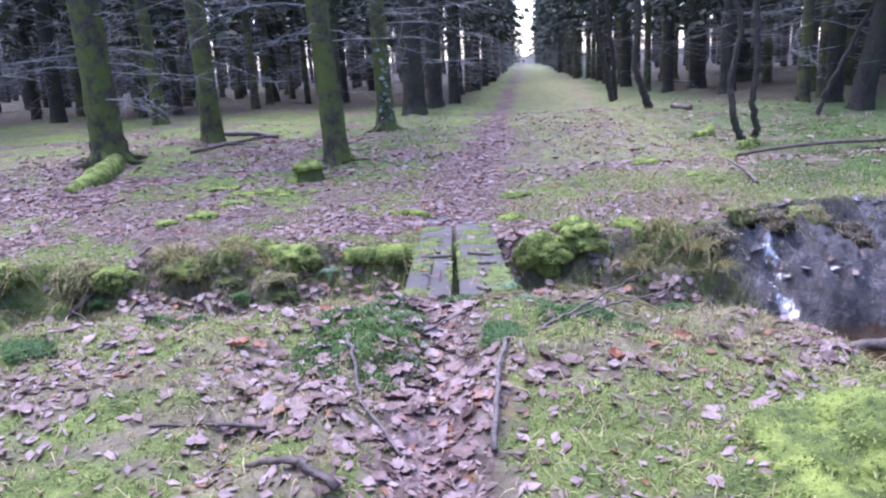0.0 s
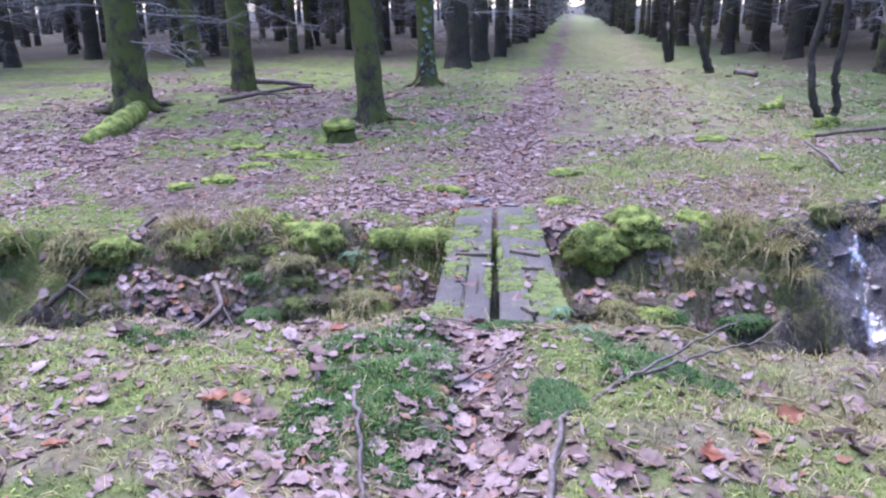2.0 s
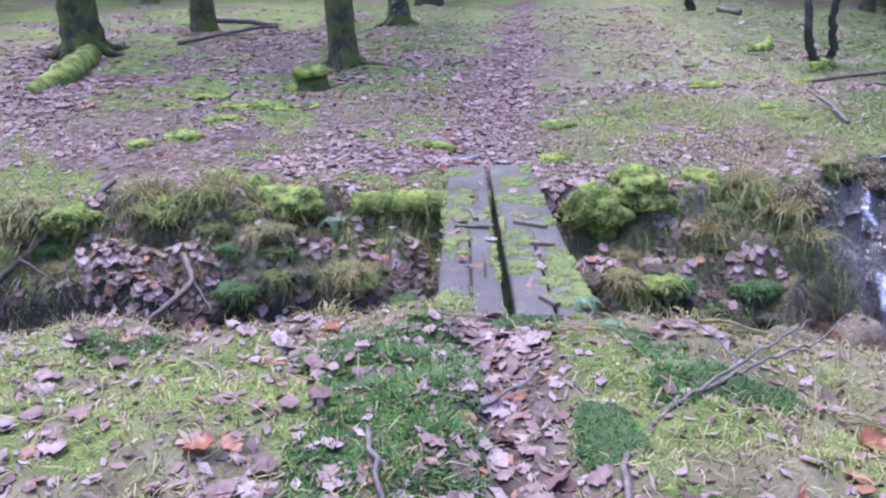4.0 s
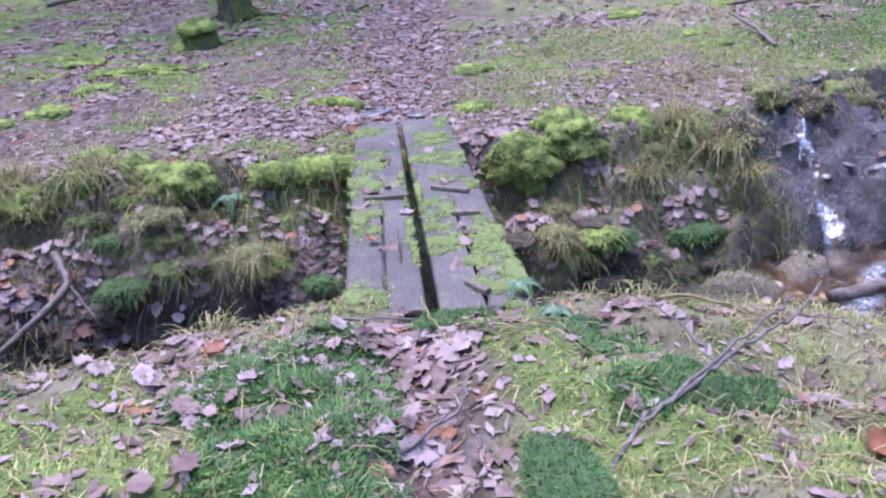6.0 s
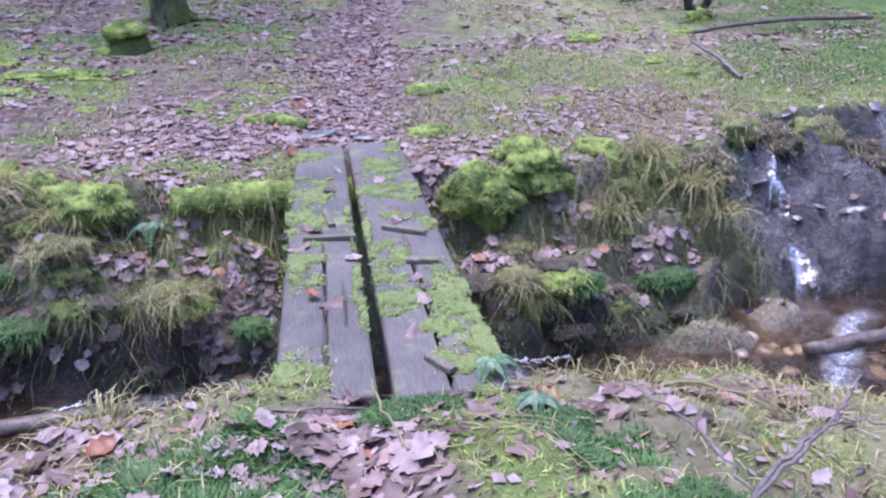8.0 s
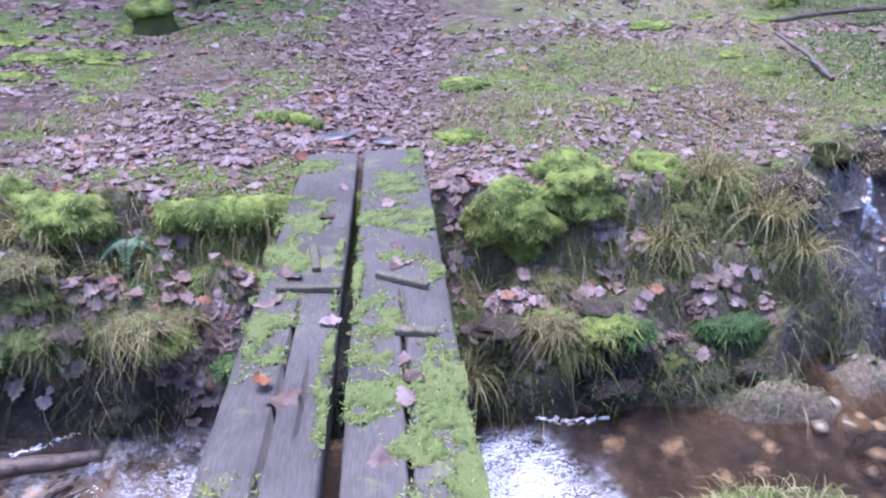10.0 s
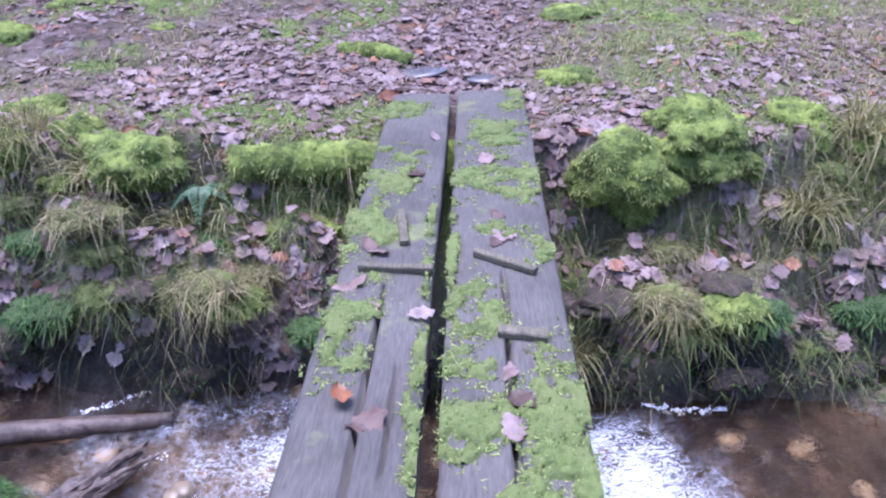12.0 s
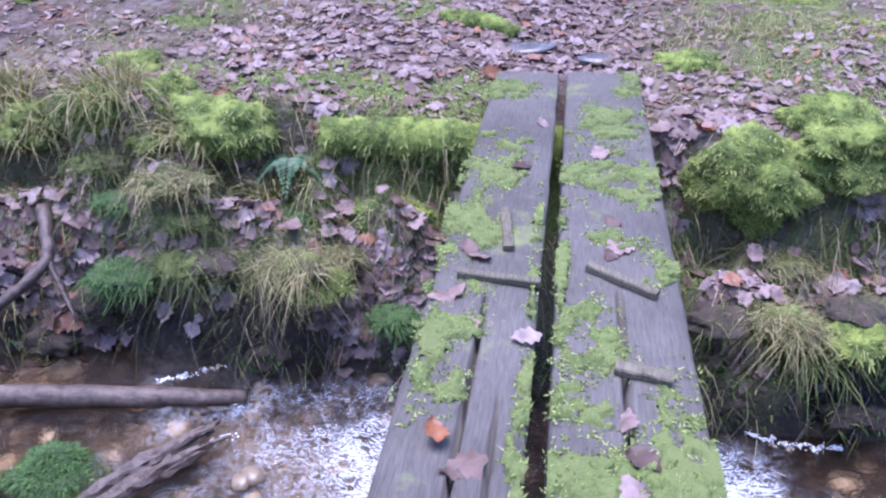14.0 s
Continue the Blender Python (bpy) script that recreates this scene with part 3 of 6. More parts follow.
def ground():
    xs, ys = graded(-4.2, 4.6, 0.032, -900, 900, 1.10), graded(1.2, 9.2, 0.031, -500, 1500, 1.07)
    gx, gy = np.meshgrid(xs, ys)
    x, y = gx.ravel(), gy.ravel()
    z = ground_z(x, y)
    nx = len(xs)
    i = (np.arange(len(ys) - 1)[:, None] * nx + np.arange(nx - 1)[None]).ravel()
    ob = mesh_from("ground", np.stack([x, y, z], -1), np.stack([i, i + 1, i + nx + 1, i + nx], -1), ground_mat, None, True)
    mud, moss, turf = mud_undercut_mask(x, y), moss_mask(x, y), grass_mask(x, y)
    turf = np.maximum(turf, 0.75 * (near_side(x, y) < 0.05) * smooth(0.1, 0.22, np.abs(x - path_x(y))))
    turf = np.maximum(turf, bank_mask(x, y) * (y > 5) * np.clip(0.55 + 1.6 * fbm(x, y, 4, 3, 33), 0, 0.9) * (1 - mud))
    litter = np.clip(0.6 + leaf_density(x, y) * 1.5, 0, 1) * (1 - 0.9 * bank_mask(x, y))
    near_water = smooth(WATER + 0.05, WATER - 0.02, z)
    for key, v in (("mud", mud * (1 - 0.6 * near_water)), ("moss", moss * (1 - near_water)), ("turf", turf * 0.85 * (1 - near_water)), ("litter", litter), ("bed", near_water), ("sand", sand_bar(x, y) * smooth(WATER + 0.20, WATER + 0.12, z)), ("needles", 0.92 * needle_shade_mask(x, y)), ("deep", np.clip(deep_moss_mask(x, y), 0, 1)), ("mud_sheen", mud * smooth(2.2, 2.5, x) * (1 - near_water)), ("wet", mud * (0.45 + 0.55 * smooth(1.9, 2.4, x)))):
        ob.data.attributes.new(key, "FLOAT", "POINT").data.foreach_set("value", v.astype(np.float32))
    return tagged(ob, "mossy forest floor strewn with brown oak leaves", "ground", "", "structure")


def stream():
    xs, ys = np.arange(-6, 6, 0.026), np.arange(1.5, 7.4, 0.026)
    gx, gy = np.meshgrid(xs, ys)
    x, y = gx.ravel(), gy.ravel()
    riffle_glint = (0.85 + 0.15 * smooth(0, 0.4, x)) * smooth(-1.5, -0.6, x) * smooth(1.45, 0.8, x - 0.5 * (5.3 - y)) * smooth(5.85, 5.6, y + 0.1 * np.sin(x * 5))
    # White is held back under the deck to paint the bridge's shade.
    riffle_glint = np.maximum(riffle_glint * smooth(0.30, 0.44, np.abs(x - 0.035)), 0.52 * smooth(-2.4, -1.0, x) * smooth(-0.3, -0.5, x))
    # Two patches of sky glint painted on the water at the right.
    riffle_glint = np.maximum(riffle_glint, 0.8 * bump(x, y, 2.95 - 0.9 * (5.75 - y), y, 0.16, 1) * smooth(6.1, 5.9, y))
    riffle_glint = np.maximum(riffle_glint, 0.7 * bump(x, y, 3.5, 5.2, 0.12, 0.3))
    z = WATER + 0.012 * fbm(x, y, 5, 3, 81) * 2 + (0.06 * fbm(x * 0.7, y, 11, 3, 82)) * (0.3 + riffle_glint)
    nx = len(xs)
    i = (np.arange(len(ys) - 1)[:, None] * nx + np.arange(nx - 1)[None]).ravel()
    quads = np.stack([i, i + 1, i + nx + 1, i + nx], -1)
    wet = ground_z(x, y) < WATER + 0.12
    quads = quads[wet[quads].any(1)]
    used = np.unique(quads)
    index = np.zeros(len(x), int)
    index[used] = np.arange(len(used))
    ob = mesh_from("water", np.stack([x, y, z], -1)[used], index[quads], water_mat, None, True)
    ob.data.attributes.new("riffle_glint", "FLOAT", "POINT").data.foreach_set("value", riffle_glint[used].astype(np.float32))
    ob.visible_shadow = False
    return tagged(ob, "shallow clear brown stream water with ripples", "water", "", "structure")


land = ground()
stream()


# ---- the sleeper footbridge ----
def sleeper(parent, x_near, x_far, width, y0, y1, cracks, seed):
    """An old railway sleeper with a split, worn top; cracks: (across, from, to, gape), across 0 to 1, along 0 to 1."""
    rng = np.random.default_rng(seed)
    nu, nv, thick = 48, 200, 0.12
    u, v = np.meshgrid(np.linspace(0, 1, nu), np.linspace(0, 1, nv))
    y = y0 + (y1 - y0) * v
    cx = x_near + (x_far - x_near) * v
    edge = 0.008 * fbm(v * 30, u * 0 + seed, 1, 3, seed)
    x = cx + (u - 0.5) * (width + edge * 2)
    z = deck_z(y) - 0.012 * (np.abs(u - 0.5) * 2) ** 8 + 0.003 * fbm(u * 50, v * 12, 1, 3, seed + 3) + 0.006 * fbm(u * 3, v * 10, 1, 2, seed + 4)
    for across, a, b, gape in cracks:
        line = across + 0.05 * fbm(v * 14, u * 0 + across * 9, 1, 3, seed + 8)
        d = np.abs(u - line) * width
        open_ = smooth(a - 0.01, a + 0.03, v) * smooth(b + 0.01, b - 0.03, v)
        z = z - 0.06 * open_ * smooth(gape, gape * 0.35, d)
    top = np.stack([x, y, z], -1)
    ends = 0.012 * rng.uniform(-1, 1, (2, nu))
    top[0, :, 1] += ends[0]
    top[-1, :, 1] += ends[1]
    under = top.copy()
    under[..., 2] = deck_z(y) - thick
    verts = np.concatenate([top.reshape(-1, 3), under.reshape(-1, 3)])
    i = (np.arange(nv - 1)[:, None] * nu + np.arange(nu - 1)[None]).ravel()
    up = np.stack([i, i + 1, i + nu + 1, i + nu], -1)
    low = up[:, ::-1] + nu * nv
    rim = np.concatenate([np.arange(nu - 1), np.arange(nv - 1) * nu + nu - 1, (nv - 1) * nu + np.arange(nu - 1, 0, -1), np.arange(nv - 1, 0, -1) * nu])
    nxt = np.roll(rim, -1)
    side = np.stack([nxt, rim, rim + nu * nv, nxt + nu * nv], -1)
    return mesh_from("sleeper", verts, np.concatenate([up, low, side]), plank_mat, parent, True, "grey weathered sleeper split along its length")


def moss_patch(parent, cx, cy, rx, ry, seed, height=0.018):
    """A ragged cushion of moss lying on the deck, with tufts."""
    rng = np.random.default_rng(seed)
    step = 0.008
    xs, ys = np.arange(cx - rx * 1.3, cx + rx * 1.3, step), np.arange(cy - ry * 1.3, cy + ry * 1.3, step)
    gx, gy = np.meshgrid(xs, ys)

    def cover(x, y):
        d = 1 - np.hypot((x - cx) / rx, (y - cy) / ry)
        on = np.where(cx < 0, (x > -0.315) & (x < -0.012), (x > 0.022) & (x < 0.362))
        return np.where(on, 0, -3) + np.minimum(d, 0.42) + 1.8 * fbm(x, y, 12, 3, seed) + 1.1 * fbm(x, y, 34, 3, seed + 9) + 0.8 * fbm(x, y, 5, 2, seed + 5) - 0.2

    c = cover(gx, gy) + 0.08
    z = deck_z(gy) - 0.008 + (0.008 + height * 0.75) * smooth(0.0, 0.45, c) + 0.006 * fbm(gx, gy, 60, 2, seed)
    nx = len(xs)
    i = (np.arange(len(ys) - 1)[:, None] * nx + np.arange(nx - 1)[None]).ravel()
    quads = np.stack([i, i + 1, i + nx + 1, i + nx], -1)
    quads = quads[(c.ravel()[quads] > 0.0).all(1)]
    base = np.stack([gx.ravel(), gy.ravel(), z.ravel()], -1)
    tris = np.concatenate([quads[:, [0, 1, 2]], quads[:, [0, 2, 3]]])
    ob = mesh_from("moss_patch", base, tris, deck_moss_mat, parent, True, "pale green moss on the wood")
    n = int(rx * ry * 90000)
    x, y = rng.uniform(cx - rx * 1.3, cx + rx * 1.3, n), rng.uniform(cy - ry * 1.3, cy + ry * 1.3, n)
    k = cover(x, y)
    keep = k > rng.uniform(-0.3, 0.1, n)
    x, y, k = x[keep], y[keep], k[keep]
    roots = np.stack([x, y, deck_z(y) + height * 0.6 * smooth(0, 0.45, k)], -1)
    v, t = blades(roots, np.tile([0, 0, 1.0], (len(x), 1)), height * 0.6, 0.0055, 1.6, rng, 1)
    tagged(mesh_from("moss_fringe", v, t, deck_tuft_mat, ob), "", "", "", "stuff")
    return ob


def box_bar(name, a, b, wide, thick, mat, parent, seed):
    """A thin, slightly worn batten from a to b."""
    a, b = Vector(a), Vector(b)
    along = (b - a).normalized()
    across = along.cross(Vector((0, 0, 1))).normalized()
    rng = random.Random(seed)
    bm = bmesh.new()
    rows = []
    for k in range(7):
        c = a.lerp(b, k / 6)
        w = wide * (0.5 + rng.uniform(-0.06, 0.06))
        h = thick * rng.uniform(0.85, 1.1)
        rows.append([bm.verts.new(c + across * s * w + Vector((0, 0, q * h))) for s, q in ((-1, 0), (1, 0), (1, 0.8), (0.8, 1), (-0.8, 1), (-1, 0.8))])
    for r0, r1 in zip(rows, rows[1:]):
        for k in range(6):
            bm.faces.new((r0[k], r0[(k + 1) % 6], r1[(k + 1) % 6], r1[k]))
    bm.faces.new(rows[0][::-1])
    bm.faces.new(rows[-1])
    bmesh.ops.recalc_face_normals(bm, faces=bm.faces)
    return part(name, bm, mat, parent, "", False)


def footbridge():
    root = tagged(new("footbridge"), "footbridge of two grey mossy railway sleepers over a stream", "footbridge")
    left = sleeper(root, -0.165, -0.135, 0.285, 4.05, 7.00, [(0.52, 0.0, 0.40, 0.007), (0.76, 0.14, 0.27, 0.004)], 3)
    right = sleeper(root, 0.19, 0.205, 0.325, 4.03, 7.05, [(0.50, 0.0, 0.42, 0.009)], 4)
    for k, (x, y, rx, ry) in enumerate([(-0.25, 4.17, 0.10, 0.16), (-0.225, 5.02, 0.10, 0.30), (-0.225, 5.52, 0.10, 0.24), (-0.2, 6.02, 0.12, 0.25), (-0.19, 6.75, 0.13, 0.17), (-0.03, 4.75, 0.03, 0.3), (-0.03, 5.5, 0.02, 0.35)]):
        moss_patch(left, x, y, rx, ry, 30 + k)
    for k, (x, y, rx, ry) in enumerate([(0.29, 4.22, 0.13, 0.24), (0.27, 4.45, 0.12, 0.3), (0.31, 4.75, 0.09, 0.27), (0.09, 4.72, 0.09, 0.24), (0.12, 5.1, 0.10, 0.19), (0.2, 5.95, 0.2, 0.17), (0.30, 5.42, 0.07, 0.14), (0.25, 6.45, 0.13, 0.24), (0.32, 6.9, 0.07, 0.16), (0.14, 6.3, 0.12, 0.12), (0.045, 5.4, 0.02, 0.45), (0.2, 5.55, 0.11, 0.08)]):
        moss_patch(right, x, y, rx, ry, 60 + k)
    for k, (a, b, w) in enumerate([((-0.23, 5.295), (-0.01, 5.28), 0.024), ((-0.135, 5.66), (-0.105, 5.44), 0.03), ((0.115, 5.385), (0.29, 5.275), 0.026), ((0.17, 4.975), (0.295, 4.955), 0.035), ((0.14, 4.22), (0.20, 4.12), 0.03)]):
        box_bar("batten", (*a, float(deck_z(a[1])) + 0.004), (*b, float(deck_z(b[1])) + 0.004), w, 0.02, cleat_mat, root, k)
    return root


footbridge()


# ---- moss mounds, logs, tussocks ----
def gz(x, y):
    return float(ground_z(np.array([x]), np.array([y]))[0])


def tufts_on(verts, tris, count, height, width, mat, parent, seed, name="moss_fringe", lean=1.4, up_only=-0.5, fall=(0, 0, 0)):
    """Short blades over a mesh's surface."""
    rng = np.random.default_rng(seed)
    a, b, c = verts[tris[:, 0]], verts[tris[:, 1]], verts[tris[:, 2]]
    nrm = np.cross(b - a, c - a)
    area = np.linalg.norm(nrm, axis=1)
    pick = rng.choice(len(tris), count, p=area / area.sum())
    r1, r2 = np.sqrt(rng.uniform(0, 1, count)), rng.uniform(0, 1, count)
    p = a[pick] * (1 - r1)[:, None] + b[pick] * (r1 * (1 - r2))[:, None] + c[pick] * (r1 * r2)[:, None]
    n = nrm[pick] / (area[pick][:, None] + 1e-9)
    ok = n[:, 2] > up_only
    v, t = blades(p[ok] - n[ok] * 0.004, n[ok] + np.array(fall), height, width, lean, rng, 1 if height < 0.04 else 2, 0.9)
    return tagged(mesh_from(name, v, t, mat, parent), "", "", "", "stuff")


def moss_mound(name, cx, cy, cz, rx, ry, rz, seed, label, base=None, tuft=None, dense=9000, height=0.015, turn=0.0, lean=1.6, kind="moss", fall=(0, 0, 0), wide=0.007, up_only=-0.5):
    """A lumpy, overhanging cushion of moss with a fringe of tufts."""
    bm = bmesh.new()
    bmesh.ops.create_icosphere(bm, subdivisions=5 if max(rx, ry) > 0.25 else 4, radius=1)
    for v in bm.verts:
        p = v.co.copy()
        k = 1 + 0.34 * noise.fractal(p * 1.7 + Vector((seed * 3.1, 0, 0)), 0.9, 2.0, 4) + 0.07 * noise.noise(p * 7 + Vector((seed, 2, 0)))
        v.co = Vector((p.x * rx * k, p.y * ry * k, (p.z if p.z > 0 else p.z * 1.1) * rz * k))
    bmesh.ops.rotate(bm, cent=(0, 0, 0), matrix=Matrix.Rotation(turn, 3, "Z"), verts=bm.verts)
    bmesh.ops.translate(bm, vec=(cx, cy, cz), verts=bm.verts)
    bm.verts.index_update()
    verts = np.array([v.co[:] for v in bm.verts])
    tris = np.array([[v.index for v in f.verts] for f in bm.faces])
    ob = part(name, bm, base or moss_base_mat)
    tagged(ob, label, kind)
    tufts_on(verts, tris, int(dense * (rx * ry + ry * rz + rx * rz) * 18), height, wide, tuft or moss_tuft_mat, ob, seed, lean=lean, fall=fall, up_only=up_only)
    return ob


def mossy_log(name, points, radii, seed, label, moss=True, mat=None, tuft_count=6000, category="log", rough=0.10, wobble=0.006):
    v, t = tube_arrays(bend(points, 10, wobble, seed), radii, 14, rough, seed)
    ob = mesh_from(name, v, t, mat or (moss_base_mat if moss else log_mat), None, True)
    tagged(ob, label, category)
    if moss:
        tufts_on(v, t, tuft_count, 0.022, 0.006, moss_tuft_mat, ob, seed, up_only=-0.7)
    return ob


def tussock(x, y, z, radius, height, count, seed, mat, label, tilt=(0, -0.4)):
    """A tuft of arching grass blades."""
    rng = np.random.default_rng(seed)
    r, a = radius * np.sqrt(rng.uniform(0, 1, count)) * 0.6, rng.uniform(0, 2 * np.pi, count)
    roots = np.stack([x + r * np.cos(a), y + r * np.sin(a), np.full(count, z)], -1)
    n = np.stack([np.cos(a) * r / radius * 1.6 + tilt[0], np.sin(a) * r / radius * 1.6 + tilt[1], np.ones(count) * 0.8], -1)
    n /= np.linalg.norm(n, axis=1, keepdims=True)
    v, t = blades(roots, n, height, 0.006, 1.0, rng, 4, 1.3)
    ob = mesh_from("grass_tussock", v, t, mat)
    return tagged(ob, label, "grass", "grass tussocks")


mossy_log("mossy_beam", [(-0.98, 6.50, -0.20), (-0.6, 6.54, -0.20), (0, 6.6, -0.23), (0.52, 6.68, -0.26)], [0.08, 0.09, 0.095, 0.085], 5, "thick beam under the sleepers, overgrown with bright green moss", category="beam")
mossy_log("mossy_stick", [(-0.62, 7.62, -0.07), (-0.42, 7.55, -0.05), (-0.22, 7.47, -0.07)], [0.05, 0.055, 0.04], 6, "short mossy rotten log lying in leaves", tuft_count=1500)
for k, (cx, cy, cz, rx, ry, rz) in enumerate([(0.80, 6.54, -0.27, 0.25, 0.21, 0.17), (1.16, 6.68, -0.17, 0.27, 0.26, 0.17), (1.66, 6.82, -0.17, 0.19, 0.19, 0.13), (-1.74, 6.66, -0.18, 0.13, 0.12, 0.13), (-2.05, 6.95, -0.13, 0.17, 0.12, 0.07), (-2.9, 9.5, -0.02, 0.22, 0.16, 0.09), (-2.98, 9.1, -0.06, 0.28, 0.14, 0.08), (-0.66, 6.34, -0.47, 0.2, 0.10, 0.06), (1.18, 1.82, 0.27, 0.46, 0.40, 0.20), (0.62, 7.25, -0.10, 0.16, 0.12, 0.06), (1.5, 7.5, -0.05, 0.32, 0.2, 0.08)]):
    moss_mound("moss_mound", cx, cy, cz, rx, ry, rz, 11 + k, "rounded bright green moss cushion on the bank", dense=9000 if cy < 8 else 4000)
moss_mound("moss_mound", -2.98, 4.28, -0.04, 0.34, 0.2, 0.2, 40, "green moss covered mound beside the stream", turn=-0.5)
for k, (cx, cy, rx, ry) in enumerate([(0.07, 3.93, 0.13, 0.07), (0.42, 3.86, 0.11, 0.07), (0.60, 3.38, 0.13, 0.12), (0.86, 3.45, 0.08, 0.07), (0.2, 3.02, 0.09, 0.16), (-2.05, 3.2, 0.2, 0.13), (-1.74, 5.24, 0.17, 0.13)]):
    moss_mound("haircap_moss", cx, cy, gz(cx, cy) + (0.0 if k < 6 else 0.08), rx, ry, 0.022 if k < 6 else 0.12, 70 + k, "dark green haircap moss cushion", hair_base_mat, haircap_mat, 14000, 0.024)


def moss_sheet(cx, cy, rx, ry, seed, ragged=0.22):
    """A flat carpet of haircap moss."""
    rng = np.random.default_rng(seed)
    n = int(rx * ry * 105000)
    x, y = rng.uniform(cx - rx, cx + rx, n), rng.uniform(cy - ry, cy + ry, n)
    d = 1 - np.maximum(np.abs(x - cx) / rx, np.abs(y - cy) / ry) + 0.9 * fbm(x, y, 6, 3, seed)
    keep = d + 0.8 * fbm(x, y, 14, 2, seed + 3) > ragged
    x, y = x[keep], y[keep]
    v, t = blades(np.stack([x, y, ground_z(x, y) - 0.005], -1), slope_normal(x, y), 0.032, 0.010, 1.7, rng, 1, 0.4)
    ob = mesh_from("haircap_carpet", v, t, haircap_mat)
    return tagged(ob, "dense dark green carpet of haircap moss", "moss", "", "stuff")


moss_sheet(-0.42, 3.3, 0.27, 0.66, 91, 0.0)
moss_sheet(0.5, 3.38, 0.14, 0.16, 92)
moss_sheet(-0.5, 3.75, 0.30, 0.22, 93)
moss_sheet(0.48, 3.70, 0.17, 0.10, 94)
moss_sheet(0.84, 3.40, 0.12, 0.10, 95)
moss_sheet(-1.45, 3.72, 0.22, 0.10, 96)

turf_mat = two_noise("turf_clump", (0.045, 0.035, 0.022), (0.20, 0.19, 0.085), 0.9, 26, (1, 1, 1), 1.0, (0.17, 0.21, 0.06), 0.52, 0.03)
rng_turf = np.random.default_rng(311)
for k in range(26):
    x = -4.0 + 6.3 * (k + rng_turf.uniform(0, 0.8)) / 26
    if -1.35 < x < 1.95 or k % 4 == 1:
        continue
    y = float(far_edge(x)) + rng_turf.uniform(-0.16, 0.02)
    r = rng_turf.uniform(0.09, 0.17)
    moss_mound("turf_clump", x, y, -0.19 + rng_turf.uniform(-0.05, 0.03), r * 1.4, r, r * 0.75, 320 + k, "brown and green grassy turf clump overhanging the bank", turf_mat if k % 2 else moss_base_mat, (grass_mat, moss_tuft_mat, green_grass_mat)[k % 3], (900, 6000, 900)[k % 3], (0.075, 0.016, 0.07)[k % 3], 0, 2.2, "turf")
# drifts of oak leaves caught on the ledges: middle, half sizes, how many
LEAF_DRIFTS = [(-2.15, 5.98, 0.18, 0.14, 80), (-2.62, 6.0, 0.28, 0.18, 120), (-1.95, 6.0, 0.14, 0.08, 30), (-1.55, 6.02, 0.10, 0.05, 16), (-1.83, 6.08, 0.07, 0.05, 10), (-1.34, 5.98, 0.07, 0.05, 14), (-1.24, 6.16, 0.12, 0.06, 30), (-1.60, 6.46, 0.06, 0.05, 7), (-1.89, 6.58, 0.08, 0.06, 10), (-1.03, 6.6, 0.06, 0.08, 12), (-0.89, 6.38, 0.05, 0.12, 16), (-0.80, 5.98, 0.09, 0.06, 44), (-0.66, 6.08, 0.12, 0.08, 56), (-0.52, 6.24, 0.08, 0.09, 36), (0.75, 6.08, 0.09, 0.09, 26), (0.84, 5.97, 0.10, 0.06, 24), (1.07, 6.22, 0.12, 0.06, 22), (1.33, 6.38, 0.10, 0.06, 16), (0.5, 6.58, 0.05, 0.08, 12), (1.44, 6.04, 0.18, 0.08, 36), (1.78, 6.22, 0.10, 0.06, 14), (2.02, 6.2, 0.12, 0.08, 12), (1.3, 6.48, 0.08, 0.05, 10)]
HANG = [((0, 0, 0), 0.007, -0.5), ((0.1, -0.55, -0.55), 0.0032, 0.1)]
CLUMP_KINDS = [(moss_base_mat, moss_tuft_mat, 7000, 0.018, "bright mossy clump on the face of the bank"), (turf_mat, grass_mat, 1900, 0.085, "dry grassy turf clump hanging from the bank"), (turf_mat, green_grass_mat, 2300, 0.075, "green grassy turf clump hanging from the bank"), (hair_base_mat, haircap_mat, 6000, 0.028, "dark mossy clump in the shade of the bank"), (soil_mat, green_grass_mat, 500, 0.06, "dark earth clump with a few grass blades")]
for k in range(52):
    x, t = rng_turf.uniform(-3.4, 2.4), rng_turf.uniform(0.1, 0.8)
    y = float(far_edge(x)) * (1 - t) + float(far_foot(x)) * t
    if -0.45 < x < 0.5 or (x < -1.9 and t > 0.5) or any(((x - cx) / (rx + 0.05)) ** 2 + ((y - cy) / (ry + 0.05)) ** 2 < 1 for cx, cy, rx, ry, _ in LEAF_DRIFTS):
        continue
    r = rng_turf.uniform(0.04, 0.10)
    base, tuft, dense, tall, words = CLUMP_KINDS[int(rng_turf.choice(5, p=(0.14, 0.34, 0.30, 0.17, 0.05)))]
    moss_mound("turf_clump", x, y - 0.02, gz(x, y) + 0.2 * r, r * rng_turf.uniform(1.1, 1.9), r, r * rng_turf.uniform(0.4, 0.7), 360 + k, words, base, tuft, dense, tall, 0, 2.0, "turf", *HANG[tall > 0.05])
# the overhanging lip above the black foot of the bank
for k in range(18):
    x = -1.75 + 3.6 * (k + rng_turf.uniform(0, 0.9)) / 18
    if -0.42 < x < 0.5:
        continue
    y = float(far_edge(x)) * 0.22 + float(far_foot(x)) * 0.78
    r = rng_turf.uniform(0.06, 0.10)
    base, tuft, dense, tall, words = CLUMP_KINDS[(3, 2, 4, 1, 0)[k % 5]]
    moss_mound("turf_clump", x, y - 0.05, gz(x, y + 0.06) - 0.01, r * 1.5, r * 1.1, r * 0.55, 460 + k, words, base, tuft, dense, tall * 1.2, 0, 2.4, "turf", *HANG[tall > 0.05])

